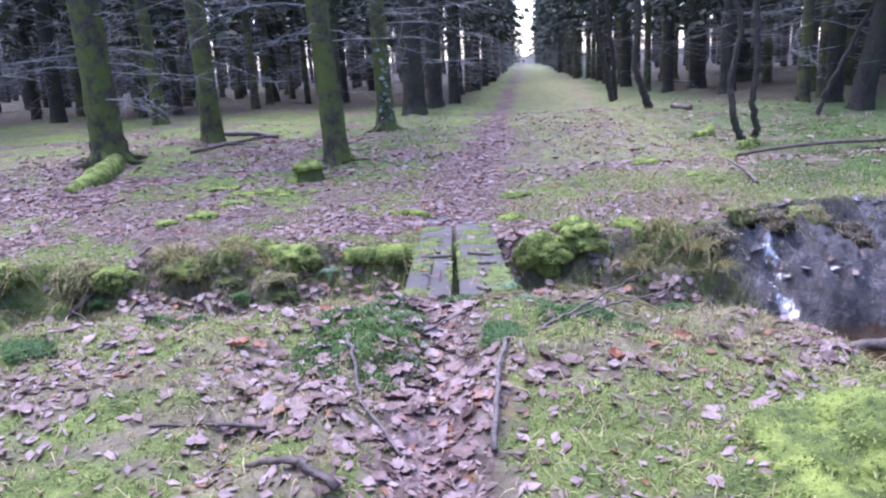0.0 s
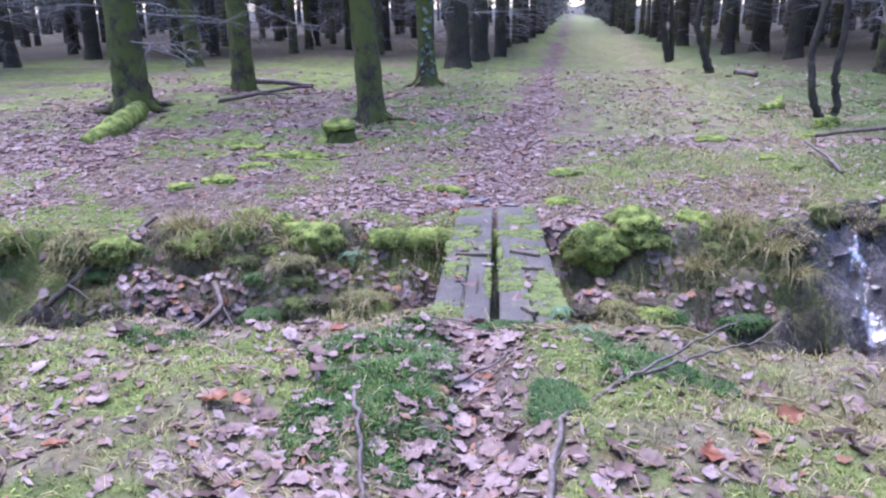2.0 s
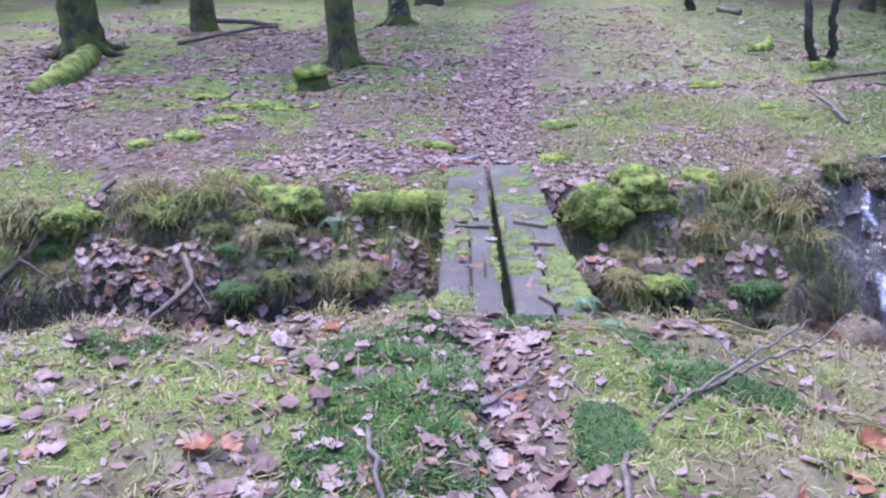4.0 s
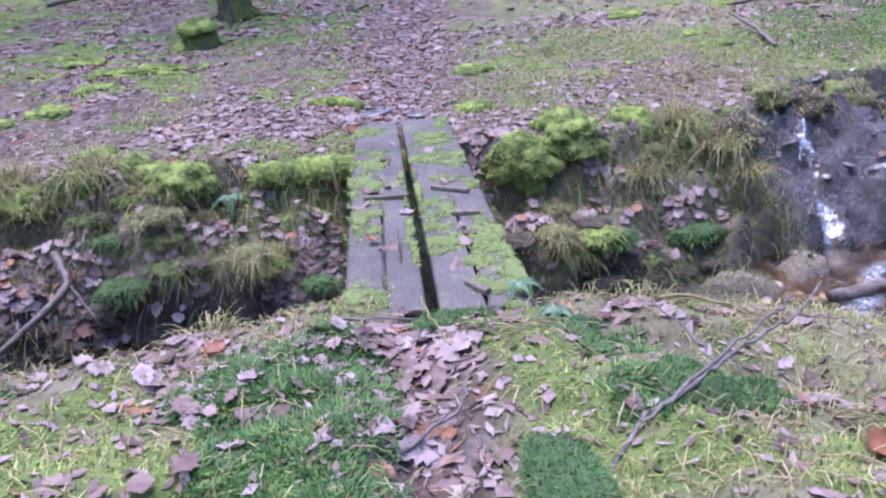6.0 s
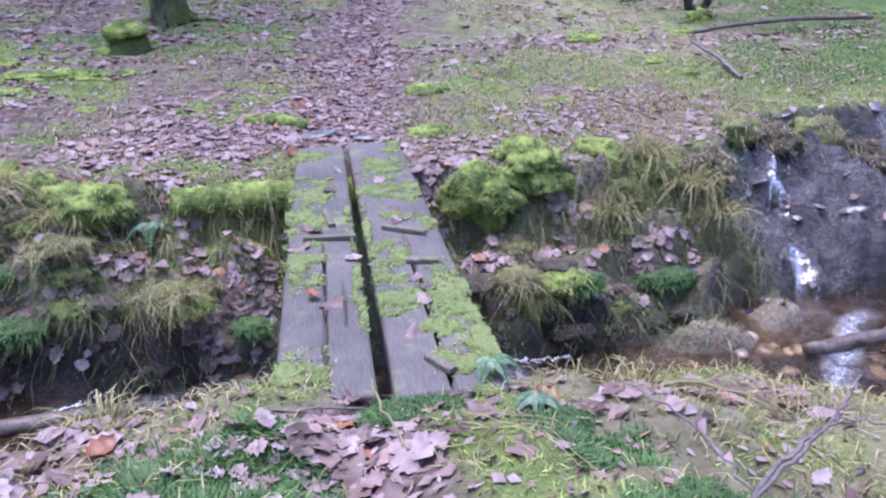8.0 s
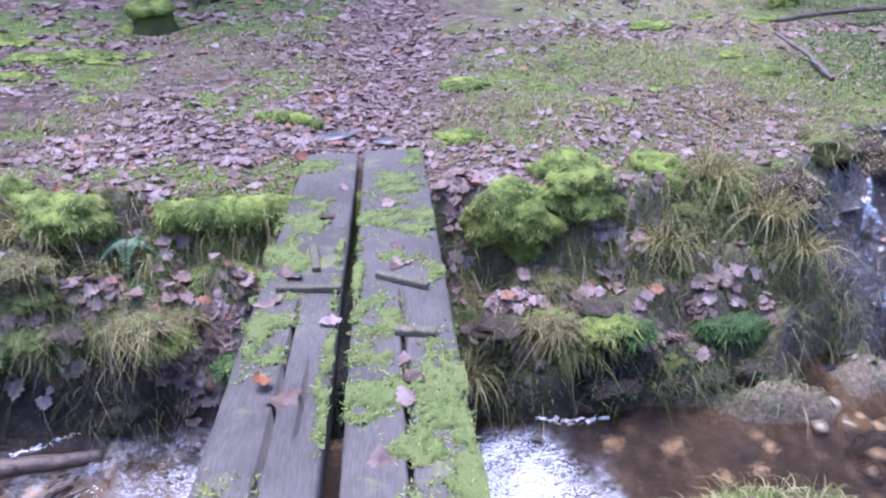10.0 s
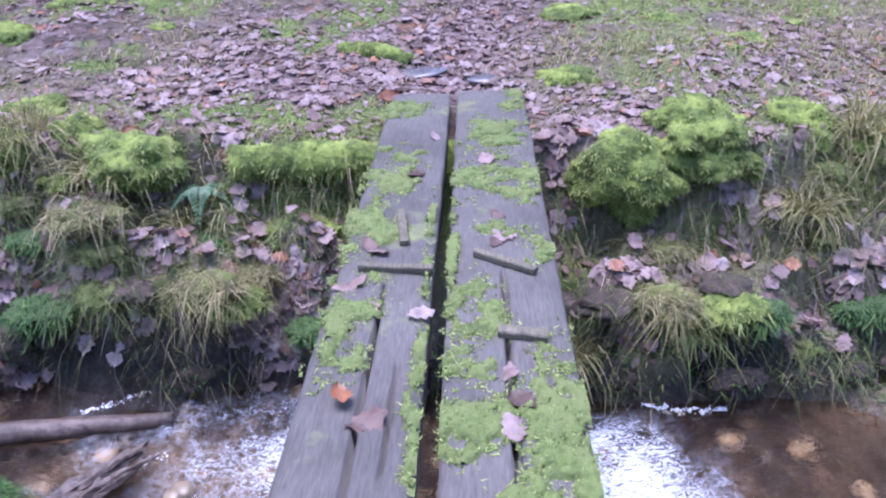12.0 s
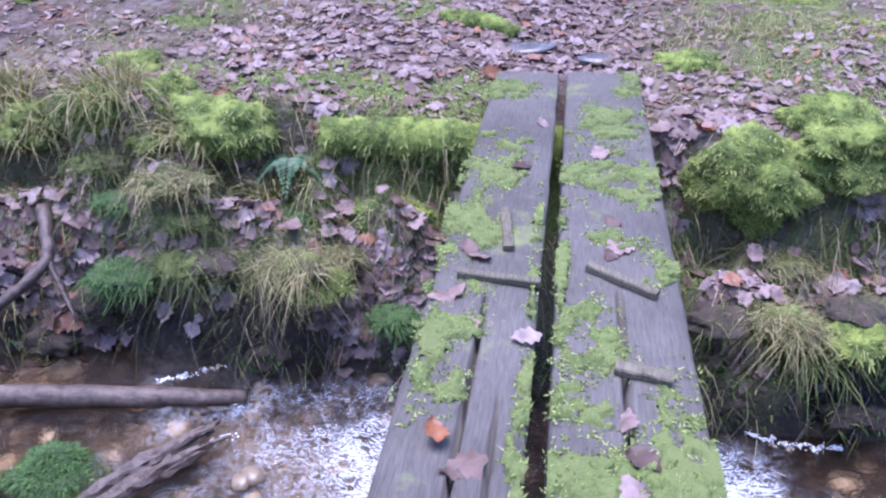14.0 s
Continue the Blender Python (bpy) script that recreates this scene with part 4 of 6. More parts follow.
for k, (x, y, z, r, h, n, m) in enumerate([(1.04, 6.02, -0.72, 0.16, 0.24, 420, 1), (0.52, 5.88, -0.80, 0.10, 0.22, 220, 0), (1.62, 6.45, -0.40, 0.14, 0.2, 260, 0), (2.2, 6.55, -0.30, 0.16, 0.25, 300, 0), (1.95, 6.75, -0.18, 0.16, 0.24, 300, 0), (-1.2, 6.35, -0.42, 0.10, 0.2, 140, 0), (-0.95, 6.25, -0.5, 0.08, 0.16, 110, 1), (-1.55, 6.5, -0.25, 0.16, 0.24, 280, 0), (-2.0, 6.62, -0.16, 0.2, 0.25, 360, 0), (-2.5, 6.6, -0.16, 0.2, 0.25, 300, 0), (-0.78, 4.12, 0.08, 0.14, 0.12, 200, 0), (0.75, 4.02, 0.0, 0.2, 0.10, 160, 0), (1.42, 3.4, 0.0, 0.22, 0.12, 240, 0), (2.35, 6.4, -0.45, 0.12, 0.2, 200, 0), (0.72, 5.0, -0.95, 0.1, 0.2, 150, 0)]):
    tussock(x, y, max(z, gz(x, y) - 0.02), r, h, n, 200 + k, green_grass_mat if m else grass_mat, "green drooping grass tussock on the bank" if m else "dry straw-coloured drooping grass tussock on the bank")


# dark clods fallen to the foot of the bank
rng_clod = np.random.default_rng(711)
for k in range(24):
    x = -3.2 + 5.6 * (k + rng_clod.uniform(0, 0.9)) / 24
    r = rng_clod.uniform(0.04, 0.09)
    moss_mound("soil_clod", x, float(far_foot(x)) + rng_clod.uniform(-0.02, 0.16), -0.93 + rng_clod.uniform(-0.04, 0.12), r * 1.5, r, r * 0.9, 720 + k, "dark wet earth clod at the foot of the bank", soil_mat, (green_grass_mat, haircap_mat)[k % 2], (300, 1200)[k % 2], (0.05, 0.014)[k % 2], 0, 2.0, "earth")
# small moss cushions among the leaves beyond the stream
rng_moss = np.random.default_rng(611)
for k in range(34):
    y = rng_moss.uniform(6.9, 11.5)
    x = rng_moss.uniform(-3.6, 0.9) if k % 3 else rng_moss.uniform(0.7, 4.5)
    if abs(x - float(path_x(y))) < 0.45:
        continue
    r = rng_moss.uniform(0.07, 0.19)
    moss_mound("moss_mound", x, y, gz(x, y) - 0.02, r * rng_moss.uniform(1.0, 1.8), r, r * 0.42, 620 + k, "low green moss cushion among fallen leaves", dense=4500, height=0.02)


# ---- sticks and branches ----
def on_ground(points, lift=0.02):
    return [(x, y, gz(x, y) + lift + dz) for x, y, dz in points]


def branch(name, stems, mat, label, category="branch", seed=0):
    root = None
    for k, (pts, r0, r1) in enumerate(stems):
        ob = tube(name if root is None else "side_branch", pts, (r0, (r0 + r1) / 2, r1), mat, root, 7, 0.15, seed + k, "", 0.004)
        if root is None:
            root = tagged(ob, label, category)
    return root


branch("fallen_branch", [([*on_ground([(0.10, 2.12, 0), (0.14, 2.5, 0.01), (0.19, 2.85, 0.02)]), (0.28, 3.06, 0.27), (0.43, 3.23, 0.285), (0.62, 3.34, 0.33), (0.80, 3.43, 0.39), (0.94, 3.5, 0.43)], 0.011, 0.0035), ([(0.43, 3.23, 0.285), (0.62, 3.36, 0.28), (0.80, 3.5, 0.27), (1.0, 3.62, 0.25), (1.10, 3.68, 0.26), (1.18, 3.74, 0.31)], 0.008, 0.003), ([(0.72, 3.44, 0.275), (0.70, 3.6, 0.28), (0.66, 3.78, 0.27), (0.6, 3.9, 0.25)], 0.004, 0.002), ([(1.06, 3.66, 0.26), (1.18, 3.6, 0.26), (1.22, 3.52, 0.22)], 0.003, 0.0015)], twig_mat, "thin grey forked fallen branch on mossy leaves", seed=1)
branch("fallen_twig", [(on_ground([(-0.47, 3.02, 0.05), (-0.42, 2.8, 0.01), (-0.36, 2.5, 0), (-0.2, 2.2, 0)]), 0.008, 0.006)], twig_mat, "pale grey twig lying on moss", seed=3)
branch("fallen_twig", [(on_ground([(-0.15, 3.25, 0.0), (0.02, 3.35, 0.02), (0.05, 3.55, 0.03)]), 0.006, 0.004)], twig_mat, "short grey twig on the leafy path", seed=4)
branch("fallen_twig", [(on_ground([(-1.06, 2.31, 0.0), (-0.82, 2.37, 0.01), (-0.67, 2.34, 0.01)]), 0.006, 0.009)], log_mat, "dark rotten twig on moss", seed=5)
branch("fallen_twig", [(on_ground([(-0.36, 1.88, 0.0), (-0.49, 1.93, 0.02), (-0.66, 2.05, 0.0)]), 0.016, 0.009)], log_mat, "short brown rotten branch on moss", seed=6)
branch("grass_stalk", [(on_ground([(0.03, 3.78, 0.0), (-0.02, 3.92, 0.05), (-0.04, 4.02, 0.08)]), 0.004, 0.003)], grass_mat, "pale dry stalk standing at the bridge end", "stalk", 7)
branch("fallen_twig", [(on_ground([(-0.3, 3.95, 0.0), (0.05, 4.02, 0.01), (0.2, 3.98, 0.01)]), 0.004, 0.003)], twig_mat, "thin twig on leaves before the bridge", seed=8)
branch("fallen_branch", [(on_ground([(-3.9, 5.7, 0.05), (-3.3, 6.1, 0.04), (-2.75, 6.6, 0.06)]), 0.03, 0.02), (on_ground([(-3.3, 6.1, 0.05), (-3.0, 6.0, 0.0)]), 0.015, 0.008)], log_mat, "dark wet fallen branch across the bank", seed=9)
branch("exposed_root", [([(-2.15, 6.15, -0.45), (-2.0, 5.9, -0.55), (-2.25, 5.65, -0.72), (-2.6, 5.45, -0.9)], 0.03, 0.018), ([(-2.02, 5.92, -0.55), (-1.85, 5.75, -0.72)], 0.014, 0.006)], log_mat, "dark exposed root hanging from the bank", "root", 10)
branch("fallen_branch", [(on_ground([(3.85, 9.95, 0.03), (4.5, 10.15, 0.09), (5.3, 10.25, 0.12), (6.2, 10.3, 0.1)]), 0.022, 0.03)], log_mat, "long dark fallen branch on the moss", seed=11)
branch("fallen_stick", [(on_ground([(3.36, 8.1, 0.0), (3.42, 8.6, 0.03), (3.4, 9.1, 0.08)]), 0.018, 0.014)], twig_mat, "pale grey stick lying on moss", seed=12)
branch("fallen_branch", [(on_ground([(-5.05, 16.6, 0.06), (-4.3, 16.6, 0.09), (-3.7, 16.5, 0.06)]), 0.07, 0.05)], log_mat, "dark fallen log near the trees", seed=13)
branch("fallen_branch", [(on_ground([(-4.55, 13.3, 0.02), (-4.1, 14.0, 0.08), (-3.7, 14.9, 0.12), (-3.45, 15.4, 0.1)]), 0.04, 0.025), (on_ground([(-4.1, 14.0, 0.08), (-3.6, 14.2, 0.06)]), 0.02, 0.01)], log_mat, "grey fallen branch on leaf litter", seed=14)
branch("fallen_branch", [(on_ground([(5.25, 17.6, 0.0), (5.45, 17.3, 0.03), (5.5, 17.1, 0.08)]), 0.08, 0.07)], log_mat, "dark broken log end in moss", seed=15)
mossy_log("mossy_log", on_ground([(4.2, 12.8, 0.0), (4.55, 13.1, 0.05), (4.75, 13.6, 0.05)]), [0.07, 0.09, 0.06], 16, "green mossy fallen log", tuft_count=1500)
mossy_log("mossy_log", on_ground([(-5.0, 9.7, -0.04), (-4.95, 10.4, 0.04), (-5.1, 11.5, 0.12)]), [0.09, 0.17, 0.14], 17, "green mossy log leaning at the foot of a spruce", tuft_count=9000, rough=0.03)
mossy_log("stream_log", [(-3.1, 5.28, -0.92), (-2.11, 5.52, -0.95), (-1.55, 5.62, -0.97), (-1.15, 5.70, -1.0)], [0.05, 0.05, 0.046, 0.028], 18, "smooth brown log lying in the stream", False, rough=0.06, wobble=0.002)
def split_log(points, seed):
    """A rotten log broken into a bundle of dark splinters."""
    root = tagged(new("rotten_log"), "dark rotten log split into splinters in the stream", "log")
    rng = np.random.default_rng(seed)
    p = np.asarray(points, float)
    for k in range(9):
        off = np.array([rng.normal(0, 0.030), rng.normal(0, 0.030), rng.normal(0.01, 0.014)])
        a, b = rng.uniform(0, 0.25), rng.uniform(0.75, 1.0)
        q = [p[0] + (p[-1] - p[0]) * f + off + np.array([0, 0, 0.02 * math.sin(3 * f)]) for f in (a, (a + b) / 2, b)]
        v, t = tube_arrays(bend(q, 8, 0.004, seed + k), [0.012, 0.026, 0.020, 0.006], 6, 0.35, seed + k)
        mesh_from("splinter", v, t, log_mat, root)


split_log([(-1.62, 4.98, -0.99), (-1.36, 5.24, -0.975), (-1.14, 5.52, -0.96)], 19)
mossy_log("stream_log", [(2.55, 5.60, -0.98), (3.2, 5.66, -0.95), (4.3, 5.74, -0.93)], [0.04, 0.05, 0.05], 20, "brown wet log lying in the stream", False)


# ---- stump, stream stones, foam, mud flakes ----
def stump(x, y):
    """A rotten stump with an overhanging cap of moss."""
    at = np.array([x, y, gz(x, y)])
    v, t = tube_arrays([(0, 0, -0.1), (0, 0, 0.0), (0.01, 0, 0.08), (0, 0.01, 0.15), (0, 0, 0.18)], [0.28, 0.22, 0.18, 0.17, 0.16], 20, 0.10, 5)
    ob = tagged(mesh_from("tree_stump", v + at, t, mossy_bark_mat, None, True), "low dark sawn stump capped with green moss", "stump")
    cap, tris = tube_arrays([(0, 0, 0.14), (-0.01, 0, 0.16), (0, 0, 0.20), (0, 0.01, 0.23), (0, 0, 0.245)], [0.17, 0.22, 0.225, 0.19, 0.10], 22, 0.07, 6)
    top = mesh_from("moss_cap", cap + at, tris, moss_base_mat, ob, True, "green moss cap")
    tufts_on(cap + at, tris, 3500, 0.02, 0.007, moss_tuft_mat, top, 5)
    foot, tris = tube_arrays([(-0.16, -0.05, -0.06), (-0.15, -0.05, 0.02), (-0.14, -0.04, 0.07)], [0.17, 0.14, 0.05], 16, 0.1, 7)
    foot_moss = mesh_from("moss_foot", foot + at, tris, moss_base_mat, ob, True, "green moss at the foot")
    tufts_on(foot + at, tris, 1500, 0.02, 0.007, moss_tuft_mat, foot_moss, 6)


stump(-1.95, 10.35)


def stone_mesh(seed):
    bm = bmesh.new()
    bmesh.ops.create_icosphere(bm, subdivisions=2, radius=1)
    for v in bm.verts:
        k = 1 + 0.35 * noise.noise(v.co * 1.3 + Vector((seed * 4.7, 0, 0)))
        v.co = Vector((v.co.x * k, v.co.y * k * 0.8, v.co.z * k * 0.5))
    return bm


def stones():
    rng = np.random.default_rng(12)
    protos = []
    for s in range(5):
        me = bpy.data.meshes.new("stream_stone")
        bm = stone_mesh(s)
        bm.to_mesh(me)
        bm.free()
        me.materials.append(stone_mat)
        me.polygons.foreach_set("use_smooth", np.full(len(me.polygons), True))
        protos.append(me)
    for k in range(230):
        x = rng.uniform(-2.6, 3.6)
        y = rng.uniform(4.9, 5.95)
        s = rng.uniform(0.02, 0.06) * (1.6 if rng.uniform() < 0.12 else 1)
        z = gz(x, y)
        if z > WATER + 0.02:
            continue
        ob = tagged(new("stream_stone", protos[k % 5]), "rounded ochre stone lying in the stream bed", "stone", "stones in the stream")
        ob.matrix_world = pose(x, y, z + s * 0.15, 0, 0, rng.uniform(0, 360)) @ Matrix.Diagonal((s, s, s, 1))


stones()


def foam(points, width, seed):
    """A ragged line of white froth on the water."""
    rng = np.random.default_rng(seed)
    p = bend(points, 14, 0.006, seed)
    parts = []
    for q in p:
        for _ in range(int(rng.integers(2, 16))):
            c = q + np.array([rng.normal(0, width), rng.normal(0, width * 0.7), 0.006])
            r = rng.uniform(0.0015, 0.005)
            a = np.linspace(0, 2 * np.pi, 6, endpoint=False)
            ring = np.stack([c[0] + r * np.cos(a), c[1] + r * np.sin(a), np.full(6, c[2])], -1)
            v = np.concatenate([ring, [[c[0], c[1], c[2] + r * 0.7]]])
            parts.append((v, np.array([[i, (i + 1) % 6, 6] for i in range(6)])))
    v, t = join_arrays(parts)
    tagged(mesh_from("foam", v, t, foam_mat, None, True), "white froth on the stream water", "foam", "", "stuff")


foam([(-1.55, 5.72, WATER), (-1.35, 5.84, WATER), (-1.2, 5.9, WATER), (-1.05, 5.9, WATER)], 0.012, 1)
foam([(0.85, 5.8, WATER), (1.0, 5.76, WATER), (1.18, 5.78, WATER)], 0.009, 2)
foam([(-1.3, 5.4, WATER), (-1.12, 5.5, WATER)], 0.01, 3)
foam([(-0.3, 5.95, WATER), (-0.6, 5.93, WATER)], 0.006, 4)


def mud_flakes():
    """Wet lumps and flakes lying on the mud slope."""
    rng = np.random.default_rng(4)
    x, y = scatter(9000, 2.2, 4.6, 5.8, 7.5, lambda a, b: mud_undercut_mask(a, b) * (0.25 + 0.9 * (fbm(a, b, 3, 2, 5) + 0.3)), rng)
    parts = []
    z = ground_z(x, y)
    for i in range(min(len(x), 70)):
        r = rng.uniform(0.01, 0.045)
        m = 7
        a = np.linspace(0, 2 * np.pi, m, endpoint=False) + rng.uniform(0, 6)
        rr = r * rng.uniform(0.6, 1.2, m)
        ring = np.stack([x[i] + rr * np.cos(a), y[i] + rr * np.sin(a) * 0.7, z[i] + rng.uniform(-0.01, 0.02, m)], -1)
        top = [[x[i], y[i], z[i] + r * 0.6]]
        parts.append((np.concatenate([ring, top]), np.array([[k, (k + 1) % m, m] for k in range(m)])))
    v, t = join_arrays(parts)
    tagged(mesh_from("mud_flakes", v, t, slate_mat), "wet dark lumps of mud and slate on the slope", "mud", "", "stuff")


mud_flakes()


def mud_clods():
    """Single wet rocks and clods on the mud slope and along its upper edge."""
    rng = np.random.default_rng(14)
    made = []
    for s in range(4):
        me = bpy.data.meshes.new("wet_rock")
        bm = stone_mesh(s + 20)
        bm.to_mesh(me)
        bm.free()
        me.materials.append(slate_mat)
        made.append(me)
    for k in range(24):
        x = rng.uniform(2.4, 4.6)
        y = float(far_edge(x)) - rng.uniform(0.0, 0.2) if k % 3 == 0 else rng.uniform(5.95, 7.0)
        s = rng.uniform(0.02, 0.055)
        ob = tagged(new("wet_rock", made[k % 4]), "dark wet rock half sunk in stream mud", "rock", "rocks in the mud")
        ob.matrix_world = pose(x, y, gz(x, y), rng.uniform(-25, 25), rng.uniform(-25, 25), rng.uniform(0, 360)) @ Matrix.Diagonal((s * 1.5, s, s * 0.7, 1))


mud_clods()
for k, (x, y, r) in enumerate([(2.75, 7.1, 0.14), (3.1, 7.2, 0.17), (3.5, 7.25, 0.15), (3.95, 7.2, 0.2), (4.4, 7.25, 0.18), (2.35, 6.75, 0.16)]):
    moss_mound("turf_clump", x, y, gz(x, y) - 0.02, r * 1.4, r, r * 0.8, 390 + k, "earthy turf clump at the edge of the mud", soil_mat if k % 2 else turf_mat, grass_mat, 500, 0.06, 0, 2.2, "turf")


def straw(x0, y0, x1, y1, count, seed):
    """A few dead grass stalks lying flat, side by side."""
    rng = np.random.default_rng(seed)
    parts = []
    for k in range(count):
        o = rng.normal(0, 0.03, 4)
        f = np.linspace(0, 1, 7)
        x, y = x0 + o[0] + (x1 - x0 + o[2]) * f, y0 + o[1] + (y1 - y0 + o[3]) * f + 0.03 * np.sin(3 * f)
        parts.append(tube_arrays(np.stack([x, y, ground_z(x, y) + 0.03 + 0.03 * np.sin(np.pi * f)], -1), [0.0022, 0.0018, 0.001], 4))
    v, t = join_arrays(parts)
    tagged(mesh_from("dry_straw", v, t, grass_mat), "pale dry grass stalks lying over the moss", "grass", "", "stuff")


straw(0.78, 3.98, 1.12, 3.90, 14, 5)
straw(0.14, 3.80, 0.38, 3.60, 9, 6)
straw(1.0, 3.3, 1.3, 3.2, 10, 7)
straw(-1.0, 3.1, -0.75, 2.95, 6, 8)


def rivulet(points, width, seed):
    """A thin sheet of water running down the wet mud."""
    p = bend([(x, y, 0) for x, y in points], 16)
    side = np.linspace(-1, 1, 9)
    x = p[:, 0][:, None] + side * width * (0.7 + 0.6 * vnoise(p[:, 1] * 5, p[:, 0], seed))[:, None]
    y = p[:, 1][:, None] + 0 * side
    z = ground_z(x, y) + 0.016 * (1 - side ** 2) - 0.004 + 0.01 * fbm(x, y, 16, 2, seed)
    i = (np.arange(len(p) - 1)[:, None] * 9 + np.arange(8)[None]).ravel()
    ob = mesh_from("rivulet", np.stack([x, y, z], -1).reshape(-1, 3), np.stack([i, i + 1, i + 10, i + 9], -1), water_mat, None, True)
    ob.data.attributes.new("riffle_glint", "FLOAT", "POINT").data.foreach_set("value", np.full(x.size, 0.26, np.float32))
    ob.visible_shadow = False
    tagged(ob, "thin white-streaked water running down wet mud", "water", "", "stuff")


rivulet([(3.02, 6.95), (2.96, 6.6), (2.92, 6.3), (2.98, 6.05), (3.0, 5.9)], 0.07, 3)
rivulet([(4.3, 6.75), (4.1, 6.4), (3.9, 6.1), (3.8, 5.9)], 0.08, 6)


# ---- ferns ----
def fern(x, y, z, size, turn, seed, label):
    rng = np.random.default_rng(seed)
    root = tagged(new("fern"), label, "fern")
    root.matrix_world = pose(x, y, z, 0, 0, turn)
    for f in range(3):
        a = radians(-50 + 50 * f)
        length = size * rng.uniform(0.8, 1.1)
        s = np.linspace(0, 1, 16)
        line = np.stack([np.sin(a) * s * length * 0.7, np.cos(a) * s * length * 0.7, length * (0.55 * s - 0.75 * s * s)], -1)
        vs, ts, k = [], [], 0
        for i in range(1, 16):
            w = length * 0.28 * (1 - s[i]) + 0.006
            side = np.array([np.cos(a), -np.sin(a), 0])
            fwd = np.array([np.sin(a), np.cos(a), 0])
            for d in (-1, 1):
                c = line[i]
                vs += [c, c + side * d * w * 0.5 + fwd * 0.02 * size * 4 + np.array([0, 0, -0.004]), c + side * d * w + fwd * w * 0.3 + np.array([0, 0, -0.3 * w]), c + side * d * w * 0.5 - fwd * 0.006]
                ts += [(k, k + 1, k + 2), (k, k + 2, k + 3)]
                k += 4
        mesh_from("frond", np.array(vs), np.array(ts), fern_mat, root)
    return root


fern(-1.12, 6.46, -0.30, 0.28, 190, 1, "blue-green fern hanging from the bank")
fern(0.31, 4.12, 0.20, 0.13, 200, 2, "small green fern beside the sleepers")
fern(0.40, 3.96, 0.18, 0.11, 170, 4, "small green fern beside the sleepers")
fern(1.5, 2.75, 0.12, 0.2, 120, 3, "small green fern on the bank edge")


# ---- trees ----
def trunk_arrays(height, r, seed, lean=(0, 0), flare=1.4, sides=16, stop=None):
    rng = np.random.default_rng(seed)
    n = 34
    s = np.concatenate([np.linspace(0, 0.08, 12), np.linspace(0.1, 1, n - 12)])
    h = s * height
    taper = r * (1 - 0.75 * s)
    root = 1 + (flare - 1) * np.exp(-h / 0.22)
    a = np.linspace(0, 2 * np.pi, sides, endpoint=False)
    lobes = 1 + 0.18 * np.exp(-h / 0.3)[:, None] * np.sin(a * 5 + seed)[None] + 0.045 * rng.normal(0, 1, (n, sides))
    rad = (taper * root)[:, None] * lobes
    cx = lean[0] * h + 0.04 * np.sin(h * 0.6 + seed) * s
    cy = lean[1] * h + 0.04 * np.cos(h * 0.5 + seed) * s
    v = np.stack([cx[:, None] + rad * np.cos(a), cy[:, None] + rad * np.sin(a), np.broadcast_to(h[:, None] - 0.12, rad.shape)], -1).reshape(-1, 3)
    i = np.arange(n - 1)[:, None] * sides
    j = np.arange(sides)[None]
    q = np.stack([i + j, i + (j + 1) % sides, i + sides + (j + 1) % sides, i + sides + j], -1).reshape(-1, 4)
    return v, np.concatenate([q[:, [0, 1, 2]], q[:, [0, 2, 3]]])


def dead_branch_arrays(height, r, seed, count, low, high, length, twigs=(2, 5)):
    """Bare grey lower limbs with side twigs."""
    rng = np.random.default_rng(seed)
    limbs = []
    for _ in range(count):
        out = []
        z = rng.uniform(low, high)
        a = rng.uniform(0, 2 * np.pi)
        n = length * rng.uniform(0.35, 1.2)
        d = np.array([np.cos(a), np.sin(a)])
        rr = r * (1 - 0.75 * z / height) * 0.8
        p = [(d[0] * rr, d[1] * rr, z), (d[0] * (rr + n * 0.5), d[1] * (rr + n * 0.5), z + rng.uniform(-0.12, 0.1) * n), (d[0] * (rr + n), d[1] * (rr + n), z + rng.uniform(-0.35, 0.05) * n)]
        p = bend(p, 2, 0.02, int(rng.integers(1e6)))
        out.append(tube_arrays(p, [0.013, 0.008, 0.003], 3))
        for k in range(rng.integers(*twigs)):
            b = p[rng.integers(2, len(p))]
            e = rng.normal(0, 0.28 * n, 3) * np.array([1, 1, 0.5]) + np.array([*d, 0]) * 0.15 * n
            out.append(tube_arrays(np.array([b, b + e * 0.5, b + e + np.array([0, 0, -0.05])]), [0.006, 0.004, 0.002], 3))
        limbs.append(join_arrays(out))
    return limbs


